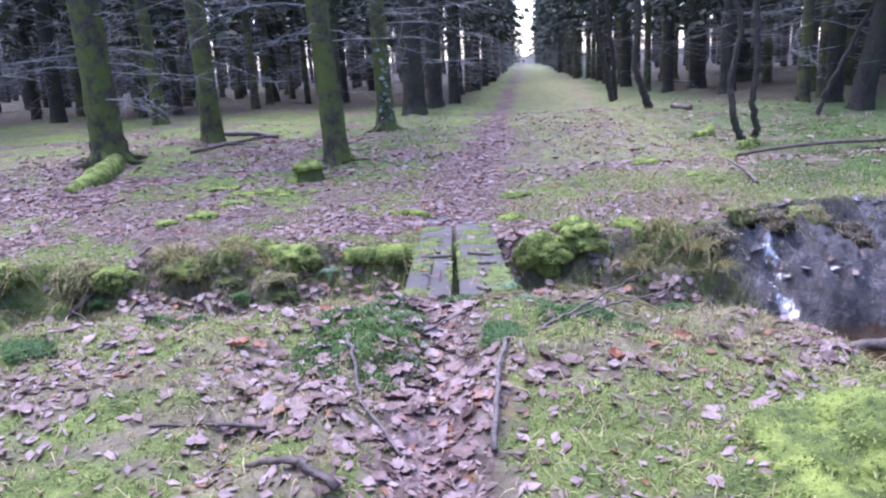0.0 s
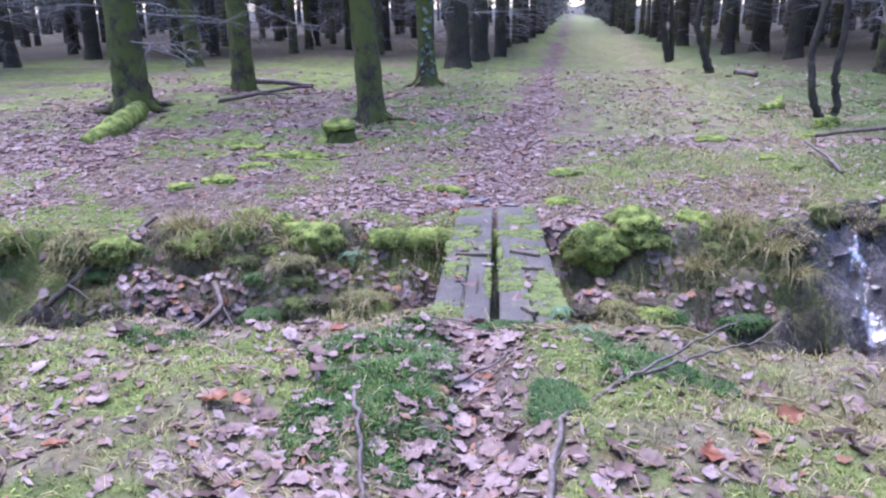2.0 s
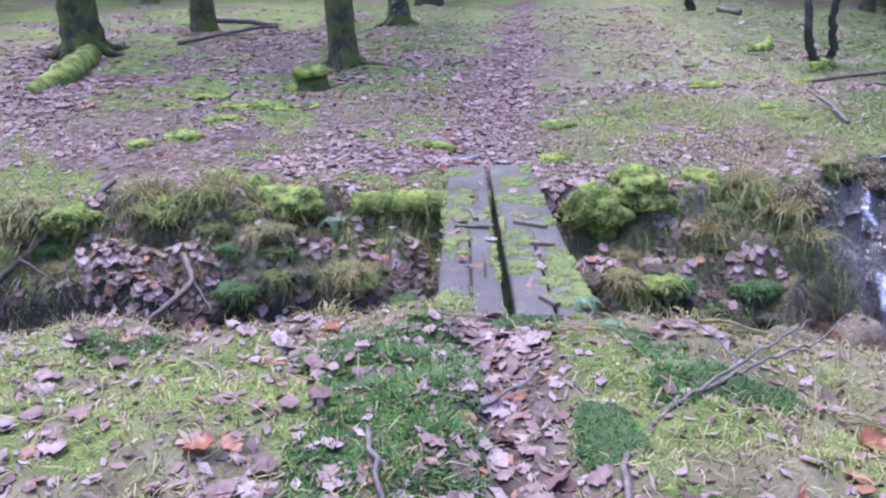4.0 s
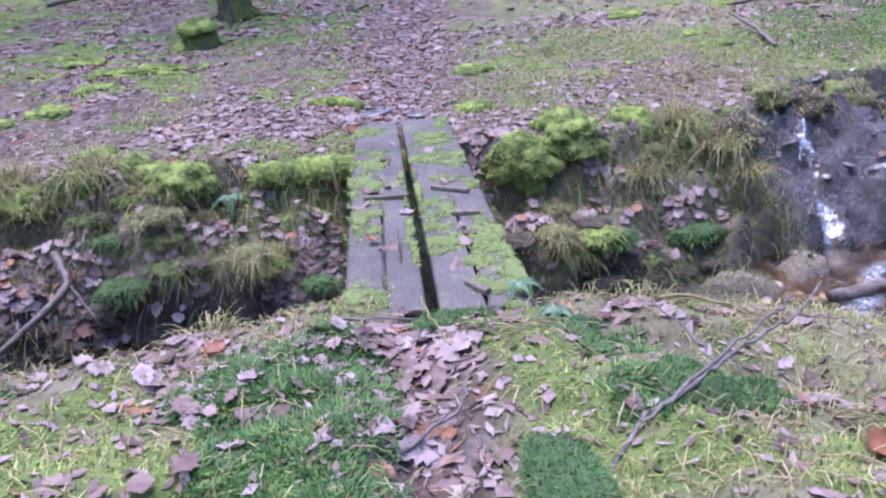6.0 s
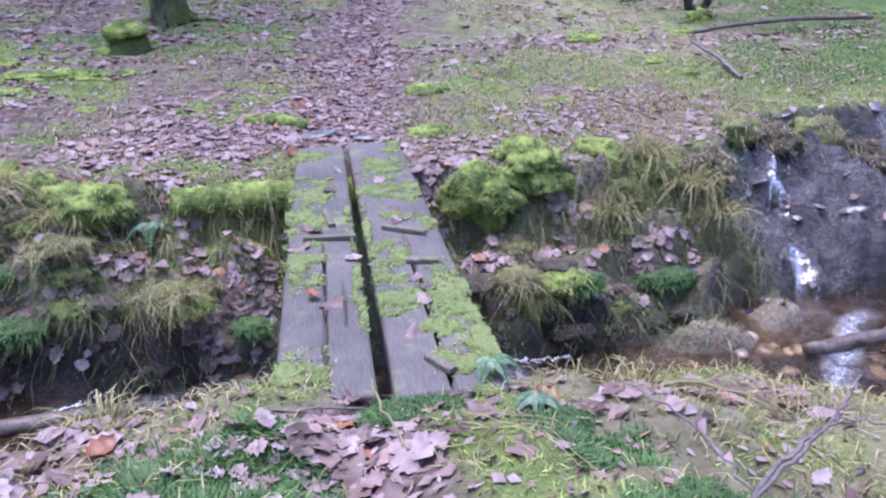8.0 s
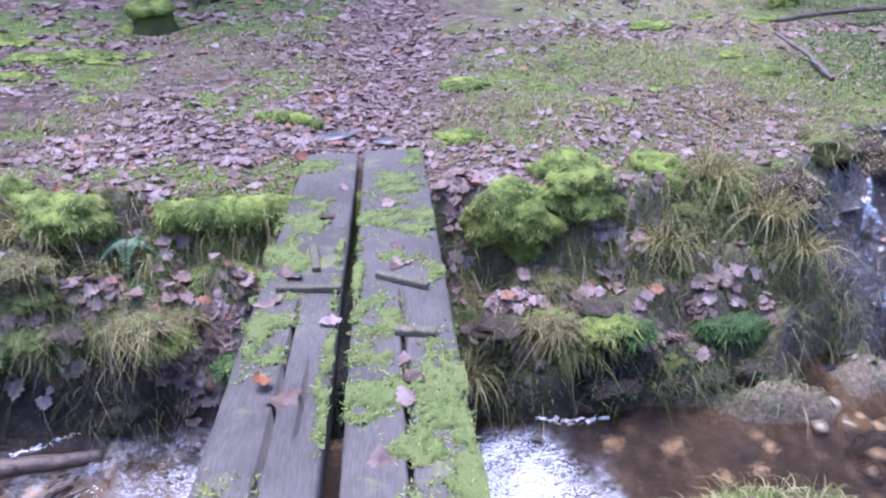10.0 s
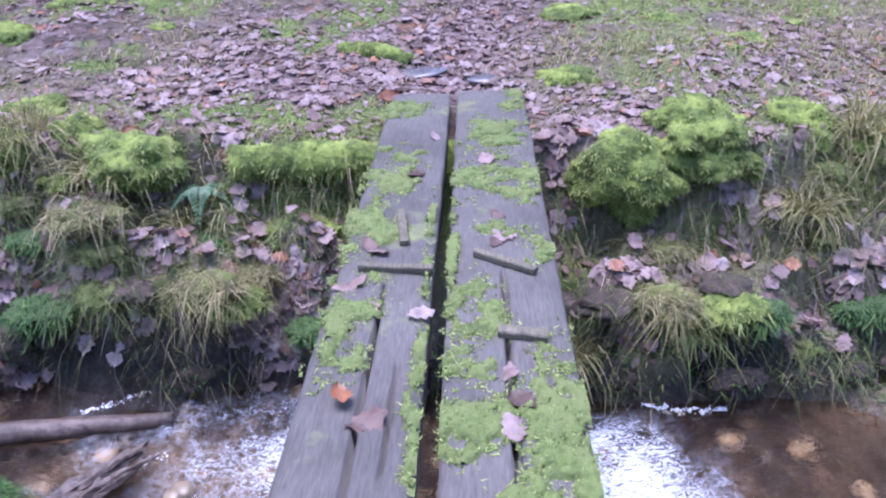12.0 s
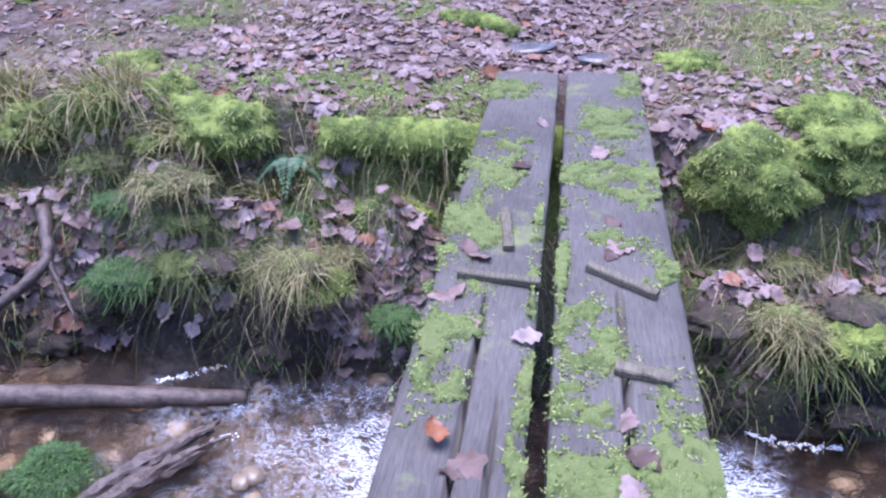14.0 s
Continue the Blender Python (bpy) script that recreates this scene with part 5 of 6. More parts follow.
def crown_arrays(height, seed, start, spread, boughs=40, clumps=19):
    """Drooping boughs of many small needle sprays."""
    rng = np.random.default_rng(seed)
    c, n = [], []
    for b in range(boughs):
        f = (b + rng.uniform(0, 1)) / boughs
        z = start + (height - start) * f
        length = spread * (1 - 0.85 * f) * rng.uniform(0.6, 1.1)
        a = rng.uniform(0, 2 * np.pi)
        s = rng.uniform(0.1, 1, clumps)
        side = rng.normal(0, 0.22, clumps) * length * s
        x = np.cos(a) * s * length - np.sin(a) * side
        y = np.sin(a) * s * length + np.cos(a) * side
        c.append(np.stack([x, y, z - 0.45 * s * s * length + rng.normal(0, 0.08, clumps)], -1))
        n.append(np.tile([np.cos(a), np.sin(a), -0.4], (clumps, 1)))
    c, n = np.concatenate(c), np.concatenate(n)
    k = len(c)
    d1 = n + rng.normal(0, 0.5, (k, 3))
    d1 /= np.linalg.norm(d1, axis=1, keepdims=True)
    d2 = np.cross(d1, rng.normal(0, 1, (k, 3)))
    d2 /= np.linalg.norm(d2, axis=1, keepdims=True)
    size = rng.uniform(0.14, 0.36, k)[:, None]
    v = np.stack([c - d1 * size * 0.5, c + d2 * size * 0.4, c + d1 * size, c - d2 * size * 0.4], 1).reshape(-1, 3)
    i = np.arange(k)[:, None] * 4
    return v, np.concatenate([i + np.array([0, 1, 2]), i + np.array([0, 2, 3])])


def spruce(x, y, r, height, seed, mat, label, lean=(0, 0), dead=24, low=1.2, start=4.6, spread=2.4, z=None, flare=1.4, joined=False):
    root = tagged(new("spruce_tree"), label, "tree", "spruces")
    root.matrix_world = pose(x, y, gz(x, y) if z is None else z)
    v, t = trunk_arrays(height, r, seed, lean, flare, 10 if joined else 18)
    mesh_from("trunk", v, t, mat, root, True)
    limbs = dead_branch_arrays(height, r, seed + 1, dead, low, start + 1.5, 1.7, (4, 7) if joined else (9, 15))
    if joined:
        limbs = [join_arrays(limbs)]
    for v, t in limbs:
        v = v + np.stack([lean[0] * v[:, 2], lean[1] * v[:, 2], 0 * v[:, 2]], -1)
        limb = mesh_from("dead_branch", v, t, dead_mat, root, False, "bare grey dead branch")
        if joined:
            tagged(limb, "bare grey dead lower branches", "", "", "stuff")
    v, t = crown_arrays(height, seed + 2, start, spread)
    mesh_from("crown", v, t, needle_mat, root)
    return root


def roots(tree, r, count, seed):
    """Surface roots running out from the foot of a trunk."""
    rng = np.random.default_rng(seed)
    x0, y0, z0 = tree.matrix_world.translation
    for k in range(count):
        a = 2 * math.pi * (k + rng.uniform(0, 0.6)) / count
        pts = []
        for f in (0.5, 1.3, 2.2, 3.4):
            x, y = r * f * math.cos(a + 0.15 * f), r * f * math.sin(a + 0.15 * f)
            pts.append((x, y, gz(x0 + x, y0 + y) - z0 + (0.22 if f < 1 else 0.06 if f < 2 else 0.01 if f < 3 else -0.05)))
        tube("root", pts, (r * 0.34, r * 0.2, r * 0.07), mossy_bark_mat, tree, 8, 0.15, seed + k)


# the trunks that stand nearest, left of the ride
MOSSY = "tall spruce with mossy grey-green trunk and bare lower limbs"
roots(spruce(-5.5, 12.2, 0.265, 15, 101, mossy_bark_mat, "thick mossy spruce trunk with spreading roots beside a log", (-0.02, 0), 46, 0.9), 0.265, 6, 501)
spruce(-8.05, 21.4, 0.20, 16, 102, mossy_bark_mat, MOSSY, (-0.035, 0))
spruce(-4.65, 15.0, 0.205, 16, 103, mossy_bark_mat, MOSSY, (-0.015, 0))
roots(spruce(-1.70, 11.65, 0.19, 16, 104, mossy_bark_mat, MOSSY, (-0.055, 0), 14, 1.6), 0.16, 5, 541)
roots(spruce(-1.28, 16.3, 0.18, 16, 105, mossy_bark_mat, MOSSY, (-0.015, 0), flare=1.9), 0.2, 5, 521)
spruce(-0.85, 21.2, 0.30, 18, 106, dark_bark_mat, "thick dark spruce trunk at the edge of the ride", (-0.01, 0))
spruce(-0.30, 23.5, 0.24, 16, 107, dark_bark_mat, "dark spruce at the edge of the ride")
spruce(9.3, 31.8, 0.36, 17, 108, bark_mat, MOSSY)
spruce(9.3, 28.2, 0.30, 17, 109, dark_bark_mat, "dark spruce standing in moss beside the ride")
spruce(11.8, 30.6, 0.34, 17, 110, dark_bark_mat, "dark spruce standing in moss beside the ride")
spruce(7.97, 17.0, 0.14, 13, 111, bark_mat, MOSSY, (0.01, 0))
spruce(8.3, 15.3, 0.22, 15, 112, dark_bark_mat, "dark leaning spruce trunk in moss", (0.18, 0))
spruce(8.9, 17.5, 0.2, 15, 113, dark_bark_mat, "dark spruce standing in moss beside the ride")


def crooked(x, y, stems, label, seed):
    root = tagged(new("crooked_sapling"), label, "tree", "saplings")
    root.matrix_world = pose(x, y, gz(x, y))
    for k, (pts, r0, r1) in enumerate(stems):
        v, t = tube_arrays(bend(pts, 8, 0.012, seed + k), [r0, (r0 + r1) / 2, r1], 9, 0.1, seed)
        mesh_from("stem", v, t, dark_bark_mat, root, True)
    return root


def ivy(x, y, r, low, high, count, seed):
    """Pale leaves climbing the face of a trunk."""
    rng = np.random.default_rng(seed)
    a = rng.normal(-math.pi / 2 + 0.2, 0.55, count)
    z = gz(x, y) + rng.uniform(low, high, count)
    n = np.stack([np.cos(a), np.sin(a), rng.normal(0.2, 0.3, count)], -1)
    c = np.stack([x - 0.015 * (z - gz(x, y)) + np.cos(a) * r * 1.08, y + np.sin(a) * r * 1.08, z], -1)
    d1 = np.cross(n, rng.normal(0, 1, (count, 3)))
    d1 /= np.linalg.norm(d1, axis=1, keepdims=True)
    d2 = np.cross(n, d1)
    s = rng.uniform(0.03, 0.07, count)[:, None]
    v = np.stack([c - d1 * s, c + d2 * s * 0.7 + n * 0.02, c + d1 * s, c - d2 * s * 0.7 + n * 0.02], 1).reshape(-1, 3)
    i = np.arange(count)[:, None] * 4
    tagged(mesh_from("ivy", v, np.concatenate([i + np.array([0, 1, 2]), i + np.array([0, 2, 3])]), ivy_mat), "pale grey-green ivy leaves climbing a spruce trunk", "ivy", "", "stuff")


ivy_mat = varied("ivy_leaf", [(0.0, (0.06, 0.10, 0.06)), (0.6, (0.16, 0.22, 0.16)), (1.0, (0.30, 0.36, 0.30))], 0.4, grain=20, thin=0.2)
ivy(-1.28, 16.3, 0.19, 0.2, 1.75, 50, 71)
crooked(4.33, 10.9, [([(0.0, 0, -0.1), (-0.03, 0, 0.1), (-0.22, 0, 0.5), (-0.22, 0.1, 1.0), (-0.1, 0.1, 1.7), (-0.2, 0.2, 2.6), (0.0, 0.3, 5.0)], 0.06, 0.03), ([(0.02, 0, -0.05), (0.16, 0, 0.25), (0.06, 0, 0.65), (0.12, 0, 1.3), (0.05, 0, 2.2), (0.2, 0, 5.0)], 0.055, 0.03)], "two-stemmed crooked sapling with a mossy foot", 301)
moss_mound("moss_mound", 4.36, 10.85, gz(4.36, 10.85) + 0.03, 0.16, 0.14, 0.14, 60, "mossy foot of a sapling", dense=4000)
crooked(4.8, 18.35, [([(0.15, 0, -0.1), (-0.05, 0, 0.5), (-0.25, 0, 1.0), (-0.15, 0, 2.2), (-0.3, 0, 5.0)], 0.1, 0.05)], "crooked grey birch stem leaning beside the ride", 302)
crooked(5.2, 24.0, [([(0.1, 0, -0.1), (-0.15, 0, 1.0), (-0.5, 0, 2.4), (-0.6, 0, 6)], 0.11, 0.05), ([(0.2, 0.2, -0.1), (0.1, 0, 1.2), (-0.1, 0, 2.8), (0.1, 0, 6)], 0.09, 0.05)], "twisted thin stems beside the ride", 303)
crooked(7.3, 15.0, [([(0, 0, -0.1), (0.25, 0, 0.6), (0.75, 0, 1.6), (1.2, 0, 2.6), (2.0, 0, 4.0)], 0.05, 0.03)], "bare leaning sapling with a long thin limb", 304)


# the plantation behind: a few kinds of spruce, copied
def plantation():
    rng = np.random.default_rng(77)
    kinds = []
    for k in range(6):
        kinds.append(spruce(-30.0 - 6 * k, 70.0, 0.15 + 0.025 * (k % 4), 14 + k, 400 + k, dark_bark_mat if k % 2 else bark_mat, "slender dark spruce trunk in the dense plantation", (rng.normal(0, 0.012), 0), 24, 0.5, 3.2 if k < 4 else 1.8, 2.4, z=0.1, joined=True))
    placed = [(-5.5, 12.2), (-8.05, 21.4), (-4.65, 15), (-1.7, 11.65), (-1.28, 16.3), (-0.85, 21.2), (-0.3, 23.5), (9.3, 31.8), (9.3, 28.2), (11.8, 30.6), (7.97, 17), (8.3, 15.3), (8.9, 17.5)]

    def stand(x, y, low):
        if any((x - a) ** 2 + (y - b) ** 2 < 1.5 for a, b in placed):
            return
        placed.append((x, y))
        s = rng.uniform(0.8, 1.15)
        kind = kinds[int(rng.integers(4, 6))] if low else kinds[int(rng.integers(4))]
        ob = copy_thing(kind, pose(x, y, gz(x, y) - 0.05, 0, 0, rng.uniform(0, 360)))
        ob.scale = (s, s, s)

    for x, y in ((9.5, 19.2), (10.5, 22), (8.4, 22.8), (11.6, 18.4), (12.6, 24), (9.3, 25.4), (10.3, 15.4), (12.2, 16.2), (7.6, 26), (9.9, 13.2), (13.5, 20.5), (-12.5, 17.5), (-10.6, 23), (-13, 21), (-6.6, 26.5), (-3.6, 26), (-9.3, 26.5)):
        stand(x, y, False)
    # the two rows that line the ride
    for k in range(24):
        y = 26.5 + k * 2.3
        stand(-2.25 + 0.102 * y - 0.35 * (y < 40) + rng.normal(0, 0.3), y + rng.normal(0, 0.4), y > 60 and k % 2)
        stand(3.25 + 0.102 * y + rng.normal(0, 0.35) + 1.0 * (y < 45), y + rng.normal(0, 0.4), y > 60 and k % 2)
    # ranks behind
    for row in range(13):
        y = 13.0 + row * 2.8
        for col in range(1, 9):
            for side in (-1, 1):
                edge = -2.3 + 0.1 * y if side < 0 else 4.2 + 0.1 * y
                x = edge + side * (0.4 + col * 2.5) + rng.normal(0, 0.5)
                yy = y + rng.normal(0, 0.7)
                if side < 0 and yy < 25 and x > -11.5:
                    continue
                if side > 0 and yy < 27 and x < 9.5 + 0.15 * yy:
                    continue
                if abs(x) > 12 + yy * 0.62 or rng.uniform() < 0.16:
                    continue
                stand(x, yy, False)


plantation()


def far_woods():
    """The dense stand beyond, too far to pick apart, plus unseen light-blocking trees."""
    rng = np.random.default_rng(78)
    trunks, twigs, crowns = [], [], []

    def stand(x, y, start=2.4):
        h, r = rng.uniform(12, 17), rng.uniform(0.12, 0.22)
        at = np.array([x, y, gz(x, y)])
        tip = np.array([rng.normal(0, 0.25), rng.normal(0, 0.25), h])
        trunks.append(tube_arrays(np.array([at - [0, 0, 0.1], at + tip * 0.1, at + tip * 0.5, at + tip]), [r * 1.15, r, r * 0.7, 0.03], 7))
        v, t = crown_arrays(h, int(rng.integers(1e6)), start, 2.4, 22, 8)
        crowns.append((v + at, t))
        v, t = join_arrays(dead_branch_arrays(h, r, int(rng.integers(1e6)), 3, 0.6, start + 1, 2.2))
        twigs.append((v + at, t))

    for k in range(40):
        y = 81 + k * 2.4
        for side in (-2.3, 3.3):
            stand(side + 0.102 * y + rng.normal(0, 0.3), y + rng.normal(0, 0.4), 1.6)
    for k in range(900):
        y = rng.uniform(30, 100)
        x = rng.uniform(-14 - 0.66 * y, 14 + 0.75 * y)
        if -7 + 0.1 * y < x < 8.5 + 0.1 * y:
            continue
        if y < 48 and -22 + 0.1 * y < x < 24 + 0.1 * y:
            continue
        stand(x, y)
    # unseen trees added behind and beside the walk to block low sky light
    for k in range(260):
        a, d = rng.uniform(0, 2 * np.pi), rng.uniform(11, 34)
        x, y = d * np.cos(a), 2 + d * np.sin(a)
        if y > 8 and abs(x) < 9 + 0.7 * y:
            continue
        stand(x, y, 3.5)
    root = tagged(new("far_woods"), "dense dark spruce wood seen between nearer trunks, plus unseen trees blocking low sky", "woods", "", "stuff")
    for name, arrays, mat in (("trunks", trunks, dark_bark_mat), ("dead_twigs", twigs, dead_mat), ("crowns", crowns, needle_mat)):
        v, t = join_arrays(arrays)
        tagged(mesh_from(name, v, t, mat, root), "", "", "", "stuff")


far_woods()


# an overturned root plate beside the ride
moss_mound("root_plate", 2.3, 47.0, 0.5, 0.9, 0.4, 0.9, 63, "dark overturned root plate of a fallen tree", soil_mat, dead_mat, 200, 0.1)


# ---- grass, moss and leaves: what nobody could count ----
def grass_cover():
    rng = np.random.default_rng(21)
    x, y = scatter(170000, -4.0, 4.6, 1.4, 9.4, lambda a, b: grass_mask(a, b) * 0.65 * smooth(9.4, 7.4, b) * (ground_z(a, b) > WATER + 0.05), rng)
    v, t = blades(np.stack([x, y, ground_z(x, y) - 0.005], -1), slope_normal(x, y), 0.08, 0.0045, 2.2, rng, 3, 1.0)
    tagged(mesh_from("grass", v, t, grass_mat), "thin dry yellow-green woodland grass", "grass", "", "stuff")
    x, y = scatter(90000, -2, 7, 7.4, 19, lambda a, b: grass_mask(a, b) * np.clip(0.3 + 3 * fbm(a, b, 1.4, 3, 65), 0, 1), rng, 1.5)
    v, t = blades(np.stack([x, y, ground_z(x, y) - 0.005], -1), slope_normal(x, y), 0.095, 0.006, 2.4, rng, 2, 0.8)
    tagged(mesh_from("grass", v, t, grass_mat), "pale dry grass on the forest ride", "grass", "", "stuff")


def moss_cover():
    rng = np.random.default_rng(22)
    x, y = scatter(800000, -4.2, 4.8, 1.4, 11.5, lambda a, b: moss_mask(a, b) * (1 - 0.75 * deep_moss_mask(a, b)) * smooth(11.5, 8.5, b) * (ground_z(a, b) > WATER + 0.03), rng)
    v, t = blades(np.stack([x, y, ground_z(x, y) - 0.004], -1), slope_normal(x, y), 0.019, 0.007, 2.0, rng, 1, 0.3)
    tagged(mesh_from("moss", v, t, moss_tuft_mat), "bright yellow-green feathery moss carpet", "moss", "", "stuff")
    x, y = scatter(160000, -3.5, 7, 7.3, 14, lambda a, b: moss_mask(a, b) * deep_moss_mask(a, b), rng, 1.3)
    v, t = blades(np.stack([x, y, ground_z(x, y) - 0.004], -1), slope_normal(x, y), 0.03, 0.012, 1.6, rng, 1, 0.3)
    tagged(mesh_from("moss", v, t, deep_moss_mat), "deep green moss under the edge of the wood", "moss", "", "stuff")


def leaf_outline(kind):
    """A lobed oak leaf, 1 long, as a fan round its midrib."""
    s = np.linspace(0, 1, 9)
    env = np.sin(np.pi * np.clip(s, 0.02, 0.985) ** 0.8) * 0.34
    lobe = 1 + (0.16 if kind else 0.24) * np.cos(s * np.pi * 8)
    w = env * lobe + 0.015
    left = np.stack([s - 0.5, w], -1)
    right = np.stack([s - 0.5, -w], -1)
    mid = np.stack([s - 0.5, 0 * s], -1)
    flat = np.concatenate([left, mid, right])
    t = []
    for i in range(8):
        for a, b in ((0, 9), (9, 18)):
            t += [(a + i, b + i, b + i + 1), (a + i, b + i + 1, a + i + 1)]
    return flat, np.array(t)


def leaf_shape(flat, size, curl, cup, twist, rng):
    x, y = flat[:, 0], flat[:, 1]
    z = curl * (x * x) + cup * np.abs(y) + twist * x * y + 0.05 * np.sin(x * 9 + y * 14 + curl * 20)
    return np.stack([x, y, z], -1) * size


def leaf_frames(n, count, rng, tilt=0.35):
    n = n + rng.normal(0, tilt, (count, 3))
    n /= np.linalg.norm(n, axis=1, keepdims=True)
    a = np.cross(n, rng.normal(0, 1, (count, 3)))
    a /= np.linalg.norm(a, axis=1, keepdims=True)
    return np.stack([a, np.cross(n, a), n], -1)


def leaf_cloud(name, x, y, size, rng, label, parent=None, lift=0.012):
    flat, tri = leaf_outline(0)
    n = len(x)
    px, py = flat[:, 0][None], flat[:, 1][None]
    curl, cup, twist = rng.uniform(-0.2, 0.4, (n, 1)), rng.uniform(-0.2, 0.3, (n, 1)), rng.uniform(-0.5, 0.5, (n, 1))
    z = curl * px * px + cup * np.abs(py) + twist * px * py + 0.05 * np.sin(px * 9 + py * 14 + curl * 20)
    local = np.stack([np.broadcast_to(px, z.shape), np.broadcast_to(py, z.shape) * rng.uniform(0.8, 1.25, (n, 1)), z], -1) * (size * rng.uniform(0.6, 1.25, n))[:, None, None]
    f = leaf_frames(surface_normal(x, y) + np.array([0, 0, 0.5]), n, rng, 0.2)
    at = np.stack([x, y, surface_z(x, y) + (lift + 0.02 * bank_mask(x, y)) * rng.uniform(0.3, 1.6, n) * np.where(on_deck(x, y), 0.5, 1)], -1)
    v = np.einsum("nij,nkj->nki", f, local) + at[:, None]
    t = (np.arange(n)[:, None, None] * len(flat) + tri[None]).reshape(-1, 3)
    return tagged(mesh_from(name, v.reshape(-1, 3), t, leaf_mat, parent, True), label, "leaves", "", "stuff")


def leaf_litter():
    rng = np.random.default_rng(23)
    x, y = scatter(40000, -6.0, 4.6, 1.5, 9.2, lambda a, b: leaf_density(a, b) * np.where(b < 4.3, 0.5, np.where(b < far_edge(a), 0.5, 0.42)) * (np.abs(a) < 1.2 + b * 0.55), rng)
    for cx, cy, rx, ry, k in LEAF_DRIFTS + [(-0.2, 3.85, 0.3, 0.14, 16), (0.5, 3.95, 0.35, 0.08, 10), (-0.75, 3.95, 0.2, 0.06, 5)]:
        x, y = np.append(x, cx + rng.normal(0, rx * 0.7, k * 3 // 2)), np.append(y, cy + rng.normal(0, ry * 0.7, k * 3 // 2))
    litter = leaf_cloud("leaf_litter", x, y, np.where((y > 7) | (y < 4.3), 0.078, 0.088), rng, "brown and mauve fallen oak leaves on the ground")
    x, y = scatter(20000, -9, 7, 9.0, 20, lambda a, b: np.clip(leaf_density(a, b) * 0.8 + 0.03, 0, 1), rng, 1.4)
    leaf_cloud("leaf_litter", x, y, 0.11, rng, "brown and mauve fallen oak leaves under the trees")
    return litter


def bank_cover():
    """Hanging grass, dark moss and fine roots on the cut bank."""
    rng = np.random.default_rng(25)
    wall = lambda a, b: bank_mask(a, b) * (ground_z(a, b) > WATER + 0.06) * (b > 5)
    x, y = scatter(20000, -4.2, 2.7, 5.7, 7.0, lambda a, b: wall(a, b) * np.clip(0.3 + 2.6 * fbm(a, b, 3.2, 2, 89), 0, 1), rng)
    v, t = blades(np.stack([x, y, ground_z(x, y) - 0.005], -1), slope_normal(x, y) + np.array([0.1, -0.3, -0.2]), 0.11, 0.0035, 1.8, rng, 3, 1.6)
    tagged(mesh_from("bank_grass", v, t, grass_mat), "thin drooping dry grass on the stream bank", "grass", "", "stuff")
    x, y = scatter(34000, -4.2, 2.7, 5.7, 7.0, lambda a, b: wall(a, b) * np.clip(0.35 + 2.2 * fbm(a, b, 3.2, 2, 85), 0, 1), rng)
    v, t = blades(np.stack([x, y, ground_z(x, y) - 0.005], -1), slope_normal(x, y), 0.10, 0.004, 1.8, rng, 3, 1.6)
    tagged(mesh_from("bank_grass", v, t, green_grass_mat), "thin drooping green grass on the stream bank", "grass", "", "stuff")
    x, y = scatter(30000, -4.2, 2.7, 5.7, 7.0, lambda a, b: wall(a, b) * np.clip(0.3 + 2.5 * fbm(a, b, 4.1, 2, 86), 0, 1), rng)
    v, t = blades(np.stack([x, y, ground_z(x, y) - 0.005], -1), slope_normal(x, y), 0.035, 0.008, 1.8, rng, 1, 0.8)
    tagged(mesh_from("bank_moss", v, t, haircap_mat), "dark green moss on the stream bank", "moss", "", "stuff")
    x, y = scatter(16000, -4.2, 2.6, 6.2, 7.2, lambda a, b: smooth(0.3, 0.0, np.abs(b - far_edge(a) + 0.1)) * np.clip(0.2 + 3.5 * fbm(a, b, 2.2, 2, 88), 0, 1) * (np.abs(a - 0.035) > 0.4), rng)
    lean_out = slope_normal(x, y) + np.array([0, -0.8, 0])
    v, t = blades(np.stack([x, y, ground_z(x, y) - 0.005], -1), lean_out, 0.17, 0.004, 1.3, rng, 3, 2.0)
    tagged(mesh_from("bank_straw", v, t, grass_mat), "long dry straw hanging over the bank edge", "grass", "", "stuff")
    x, y = scatter(5000, -4.2, 2.9, 5.8, 6.9, lambda a, b: wall(a, b) * 0.5, rng)
    v, t = blades(np.stack([x, y, ground_z(x, y) + 0.01], -1), slope_normal(x, y) * np.array([1, 1, 0.2]) - np.array([0, 0, 0.7]), 0.14, 0.004, 1.2, rng, 4, 1.0)
    tagged(mesh_from("hanging_roots", v, t, twig_mat), "fine grey roots hanging from the bank", "roots", "", "stuff")


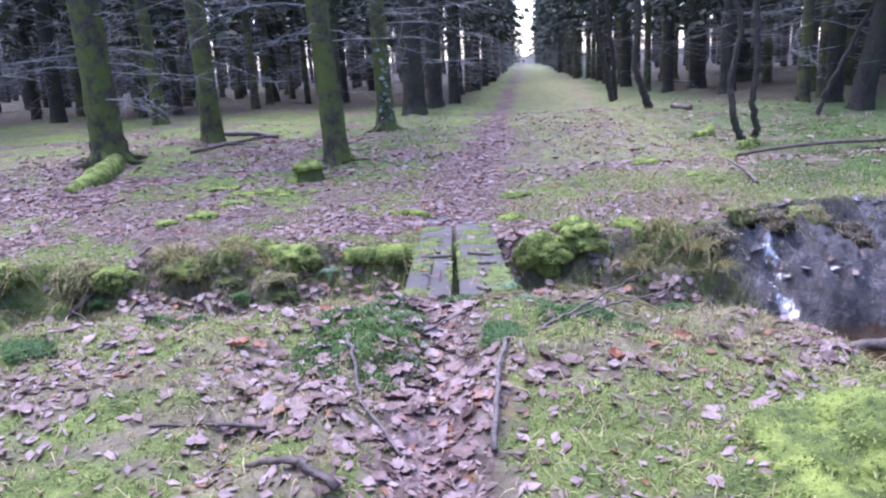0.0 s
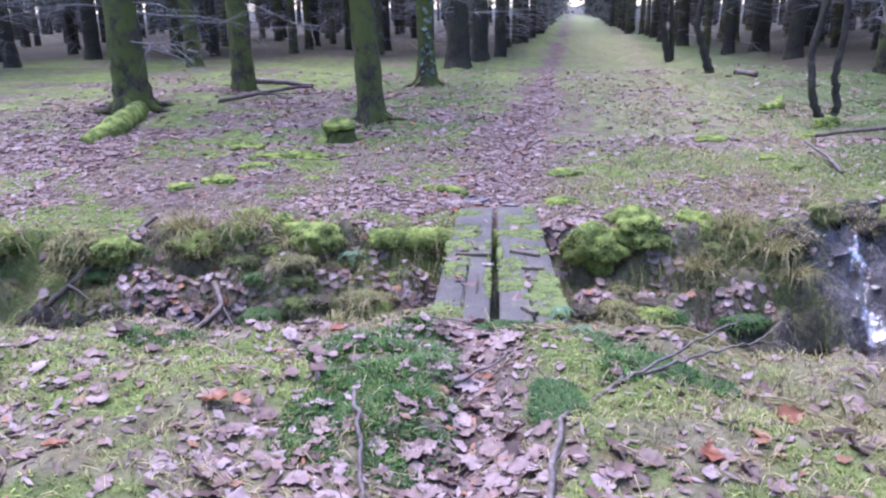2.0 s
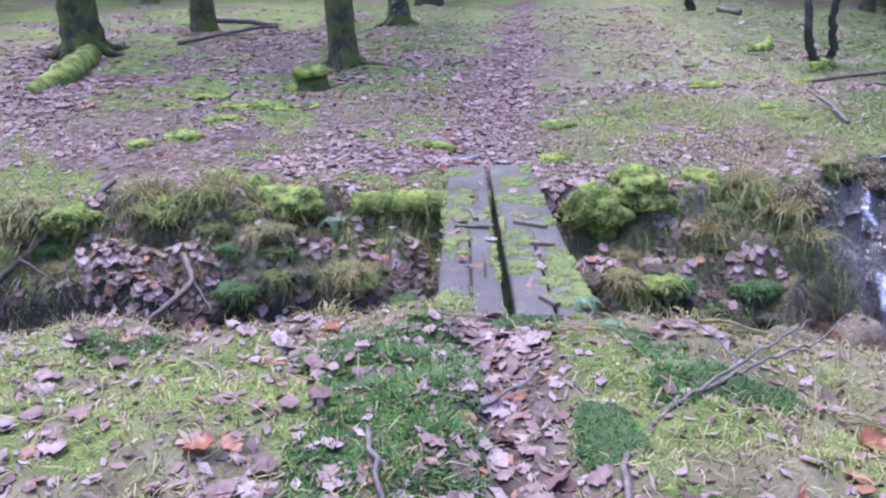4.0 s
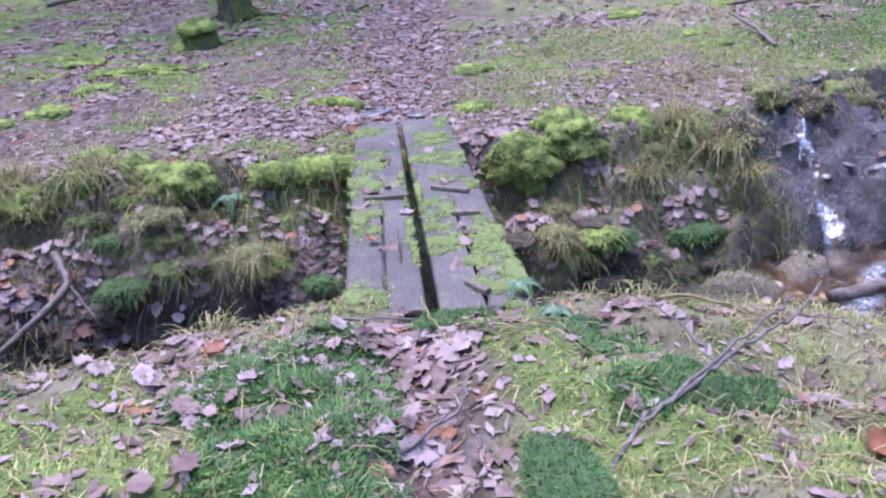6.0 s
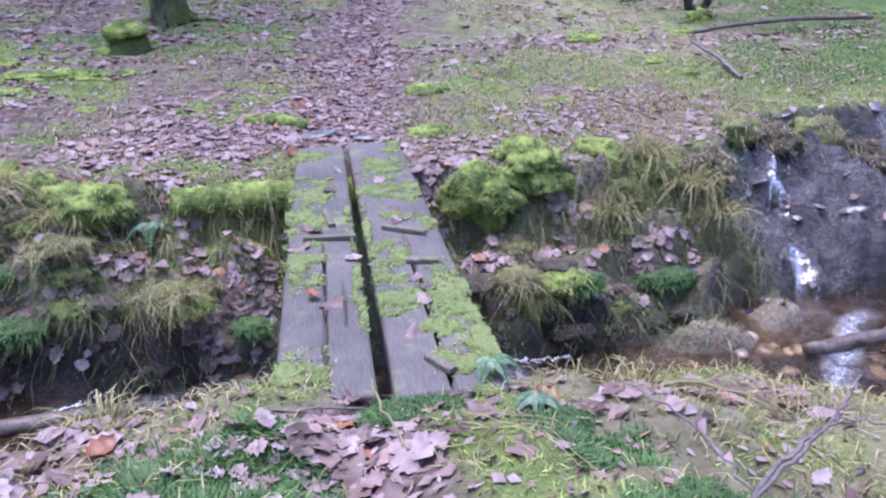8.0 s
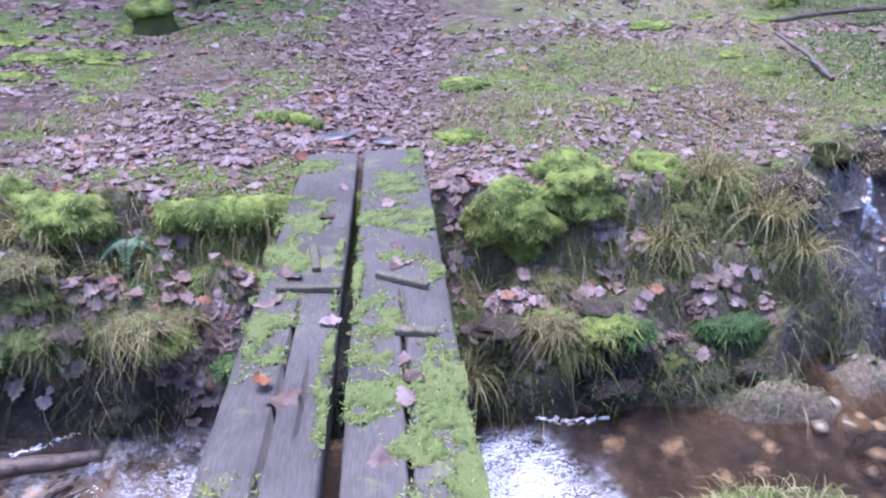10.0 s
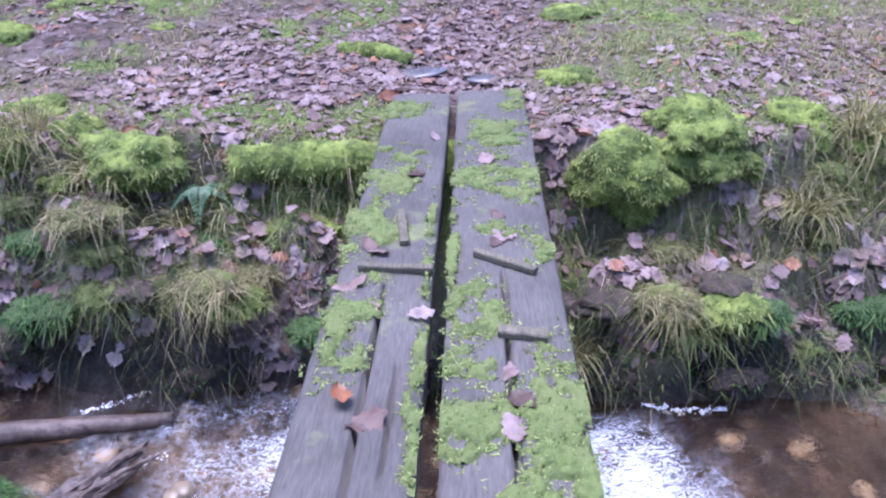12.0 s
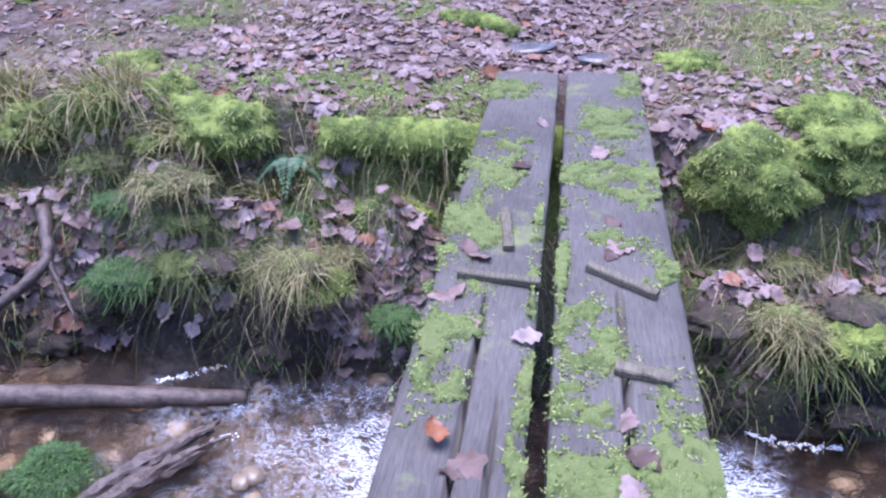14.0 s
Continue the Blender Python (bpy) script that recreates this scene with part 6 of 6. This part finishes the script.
def leaf_scraps():
    """Broken leaves, bark and needles between the whole leaves."""
    rng = np.random.default_rng(27)
    x, y = scatter(130000, -5.5, 4.6, 1.4, 10.0, lambda a, b: np.clip(0.22 + leaf_density(a, b) + 0.8 * bump(a, b, path_x(b), b, 0.16, 1) * (b < 4.2), 0, 1) * (np.abs(a) < 1.2 + b * 0.55) * (ground_z(a, b) > WATER + 0.04) * (~on_deck(a, b)) * (1 - 0.8 * mud_undercut_mask(a, b)) * np.where(bank_mask(a, b) > 0.5, 0.6, 1.0), rng)
    fx, fy = scatter(60000, -7, 8, 9.5, 20, lambda a, b: np.clip(0.25 + 2.2 * fbm(a, b, 0.9, 4, 28) + 0.5 * leaf_density(a, b), 0, 1), rng, 1.3)
    x, y = np.append(x, fx), np.append(y, fy)
    n = len(x)
    f = leaf_frames(slope_normal(x, y), n, rng, 0.25)
    long = rng.uniform(0.010, 0.030, n) * np.where(y > 9.5, 1.5, 1)
    wide = long * rng.uniform(0.15, 0.7, n)
    zero = np.zeros(n)
    local = np.stack([np.stack([-long, zero, zero], -1), np.stack([rng.uniform(-0.4, 0.4, n) * long, wide, 0.25 * wide], -1), np.stack([long, zero, rng.uniform(0, 0.3, n) * long], -1), np.stack([rng.uniform(-0.4, 0.4, n) * long, -wide, 0.2 * wide], -1)], 1)
    at = np.stack([x, y, ground_z(x, y) + 0.007], -1)
    v = np.einsum("nij,nkj->nki", f, local) + at[:, None]
    i = np.arange(n)[:, None] * 4
    tagged(mesh_from("leaf_scraps", v.reshape(-1, 3), np.concatenate([i + np.array([0, 1, 2]), i + np.array([0, 2, 3])]), leaf_mat), "small brown scraps of broken leaves and bark", "leaves", "", "stuff")


grass_cover()
moss_cover()
bank_cover()
leaf_scraps()
litter = leaf_litter()


# the leaves nearest the walk, each a piece of its own
def near_leaves(count=295):
    rng = np.random.default_rng(24)
    meshes = []
    for k in range(10):
        flat, tri = leaf_outline(k % 2)
        v = leaf_shape(flat, 1.0, rng.uniform(-0.1, 0.5), rng.uniform(-0.2, 0.4), rng.uniform(-0.5, 0.5), rng)
        me = bpy.data.meshes.new("leaf")
        me.from_pydata([tuple(p) for p in v], [], [tuple(int(i) for i in f) for f in tri])
        me.materials.append(leaf_part_mat)
        me.polygons.foreach_set("use_smooth", np.full(len(me.polygons), True))
        meshes.append(me)
    x, y = scatter(6000, -0.9, 1.3, 2.3, 6.6, lambda a, b: leaf_density(a, b), rng)
    deck = [(-0.181, 5.078), (-0.035, 5.058), (0.189, 4.813), (0.216, 4.71), (0.189, 4.62), (-0.249, 5.211), (-0.181, 5.40), (-0.218, 5.44), (0.179, 5.459), (0.212, 5.51), (-0.10, 6.0), (-0.047, 6.39), (0.194, 5.654), (0.164, 6.137), (-0.131, 4.641), (0.12, 4.36), (-0.2, 4.2)]
    x, y = np.concatenate([[p[0] for p in deck], x]), np.concatenate([[p[1] for p in deck], y])
    f = leaf_frames(surface_normal(x, y), len(x), rng, 0.2)
    z = surface_z(x, y)
    for i in range(min(count, len(x))):
        s = 0.084 * rng.uniform(0.65, 1.25)
        m = Matrix([[*(f[i][r] * s), 0] for r in range(3)] + [[0, 0, 0, 1]])
        m.translation = (x[i], y[i], z[i] + (0.002 if on_deck(x[i], y[i]) else 0.015))
        ob = new("leaf", meshes[i % 10])
        ob.parent = litter
        ob.matrix_world = m


near_leaves()


# a few bright russet leaves and the dark slabs at the far end of the bridge
russet_mat = varied("russet_leaf", [(0.0, (0.20, 0.065, 0.035)), (1.0, (0.27, 0.11, 0.05))], 0.45, "object", thin=0.15)


def russet_leaf(x, y, size, turn, tip):
    rng = np.random.default_rng(int(1000 + turn))
    flat, tri = leaf_outline(1)
    ob = mesh_from("russet_leaf", leaf_shape(flat, size, 0.7, 0.5, 0.4, rng), tri, russet_mat, None, True)
    ob.matrix_world = pose(x, y, float(surface_z(np.array([x]), np.array([y]))[0]) + 0.015, tip, 0, turn)
    tagged(ob, "curled russet orange oak leaf", "leaf", "russet leaves")


for x, y, size, turn, tip in ((-0.31, 7.06, 0.11, 40, 35), (-0.2, 4.71, 0.07, 110, 20), (1.0, 3.15, 0.11, 20, 30), (0.62, 2.75, 0.10, 80, 15), (-1.45, 6.62, 0.1, 10, 40), (-0.72, 3.95, 0.09, 60, 15), (0.6, 6.62, 0.1, 140, 30), (-0.9, 2.9, 0.09, 200, 10)):
    russet_leaf(x, y, size, turn, tip)


def slab(x, y, sx, sy, turn, seed):
    bm = stone_mesh(seed)
    ob = part("flat_stone", bm, slate_mat)
    ob.matrix_world = pose(x, y, gz(x, y) + 0.005, 4, -3, turn) @ Matrix.Diagonal((sx, sy, 0.04, 1))
    tagged(ob, "flat dark wet stone set into the path", "stone", "stones at the bridge end")


slab(-0.17, 7.36, 0.16, 0.10, 10, 31)
slab(0.22, 7.32, 0.15, 0.08, -8, 32)
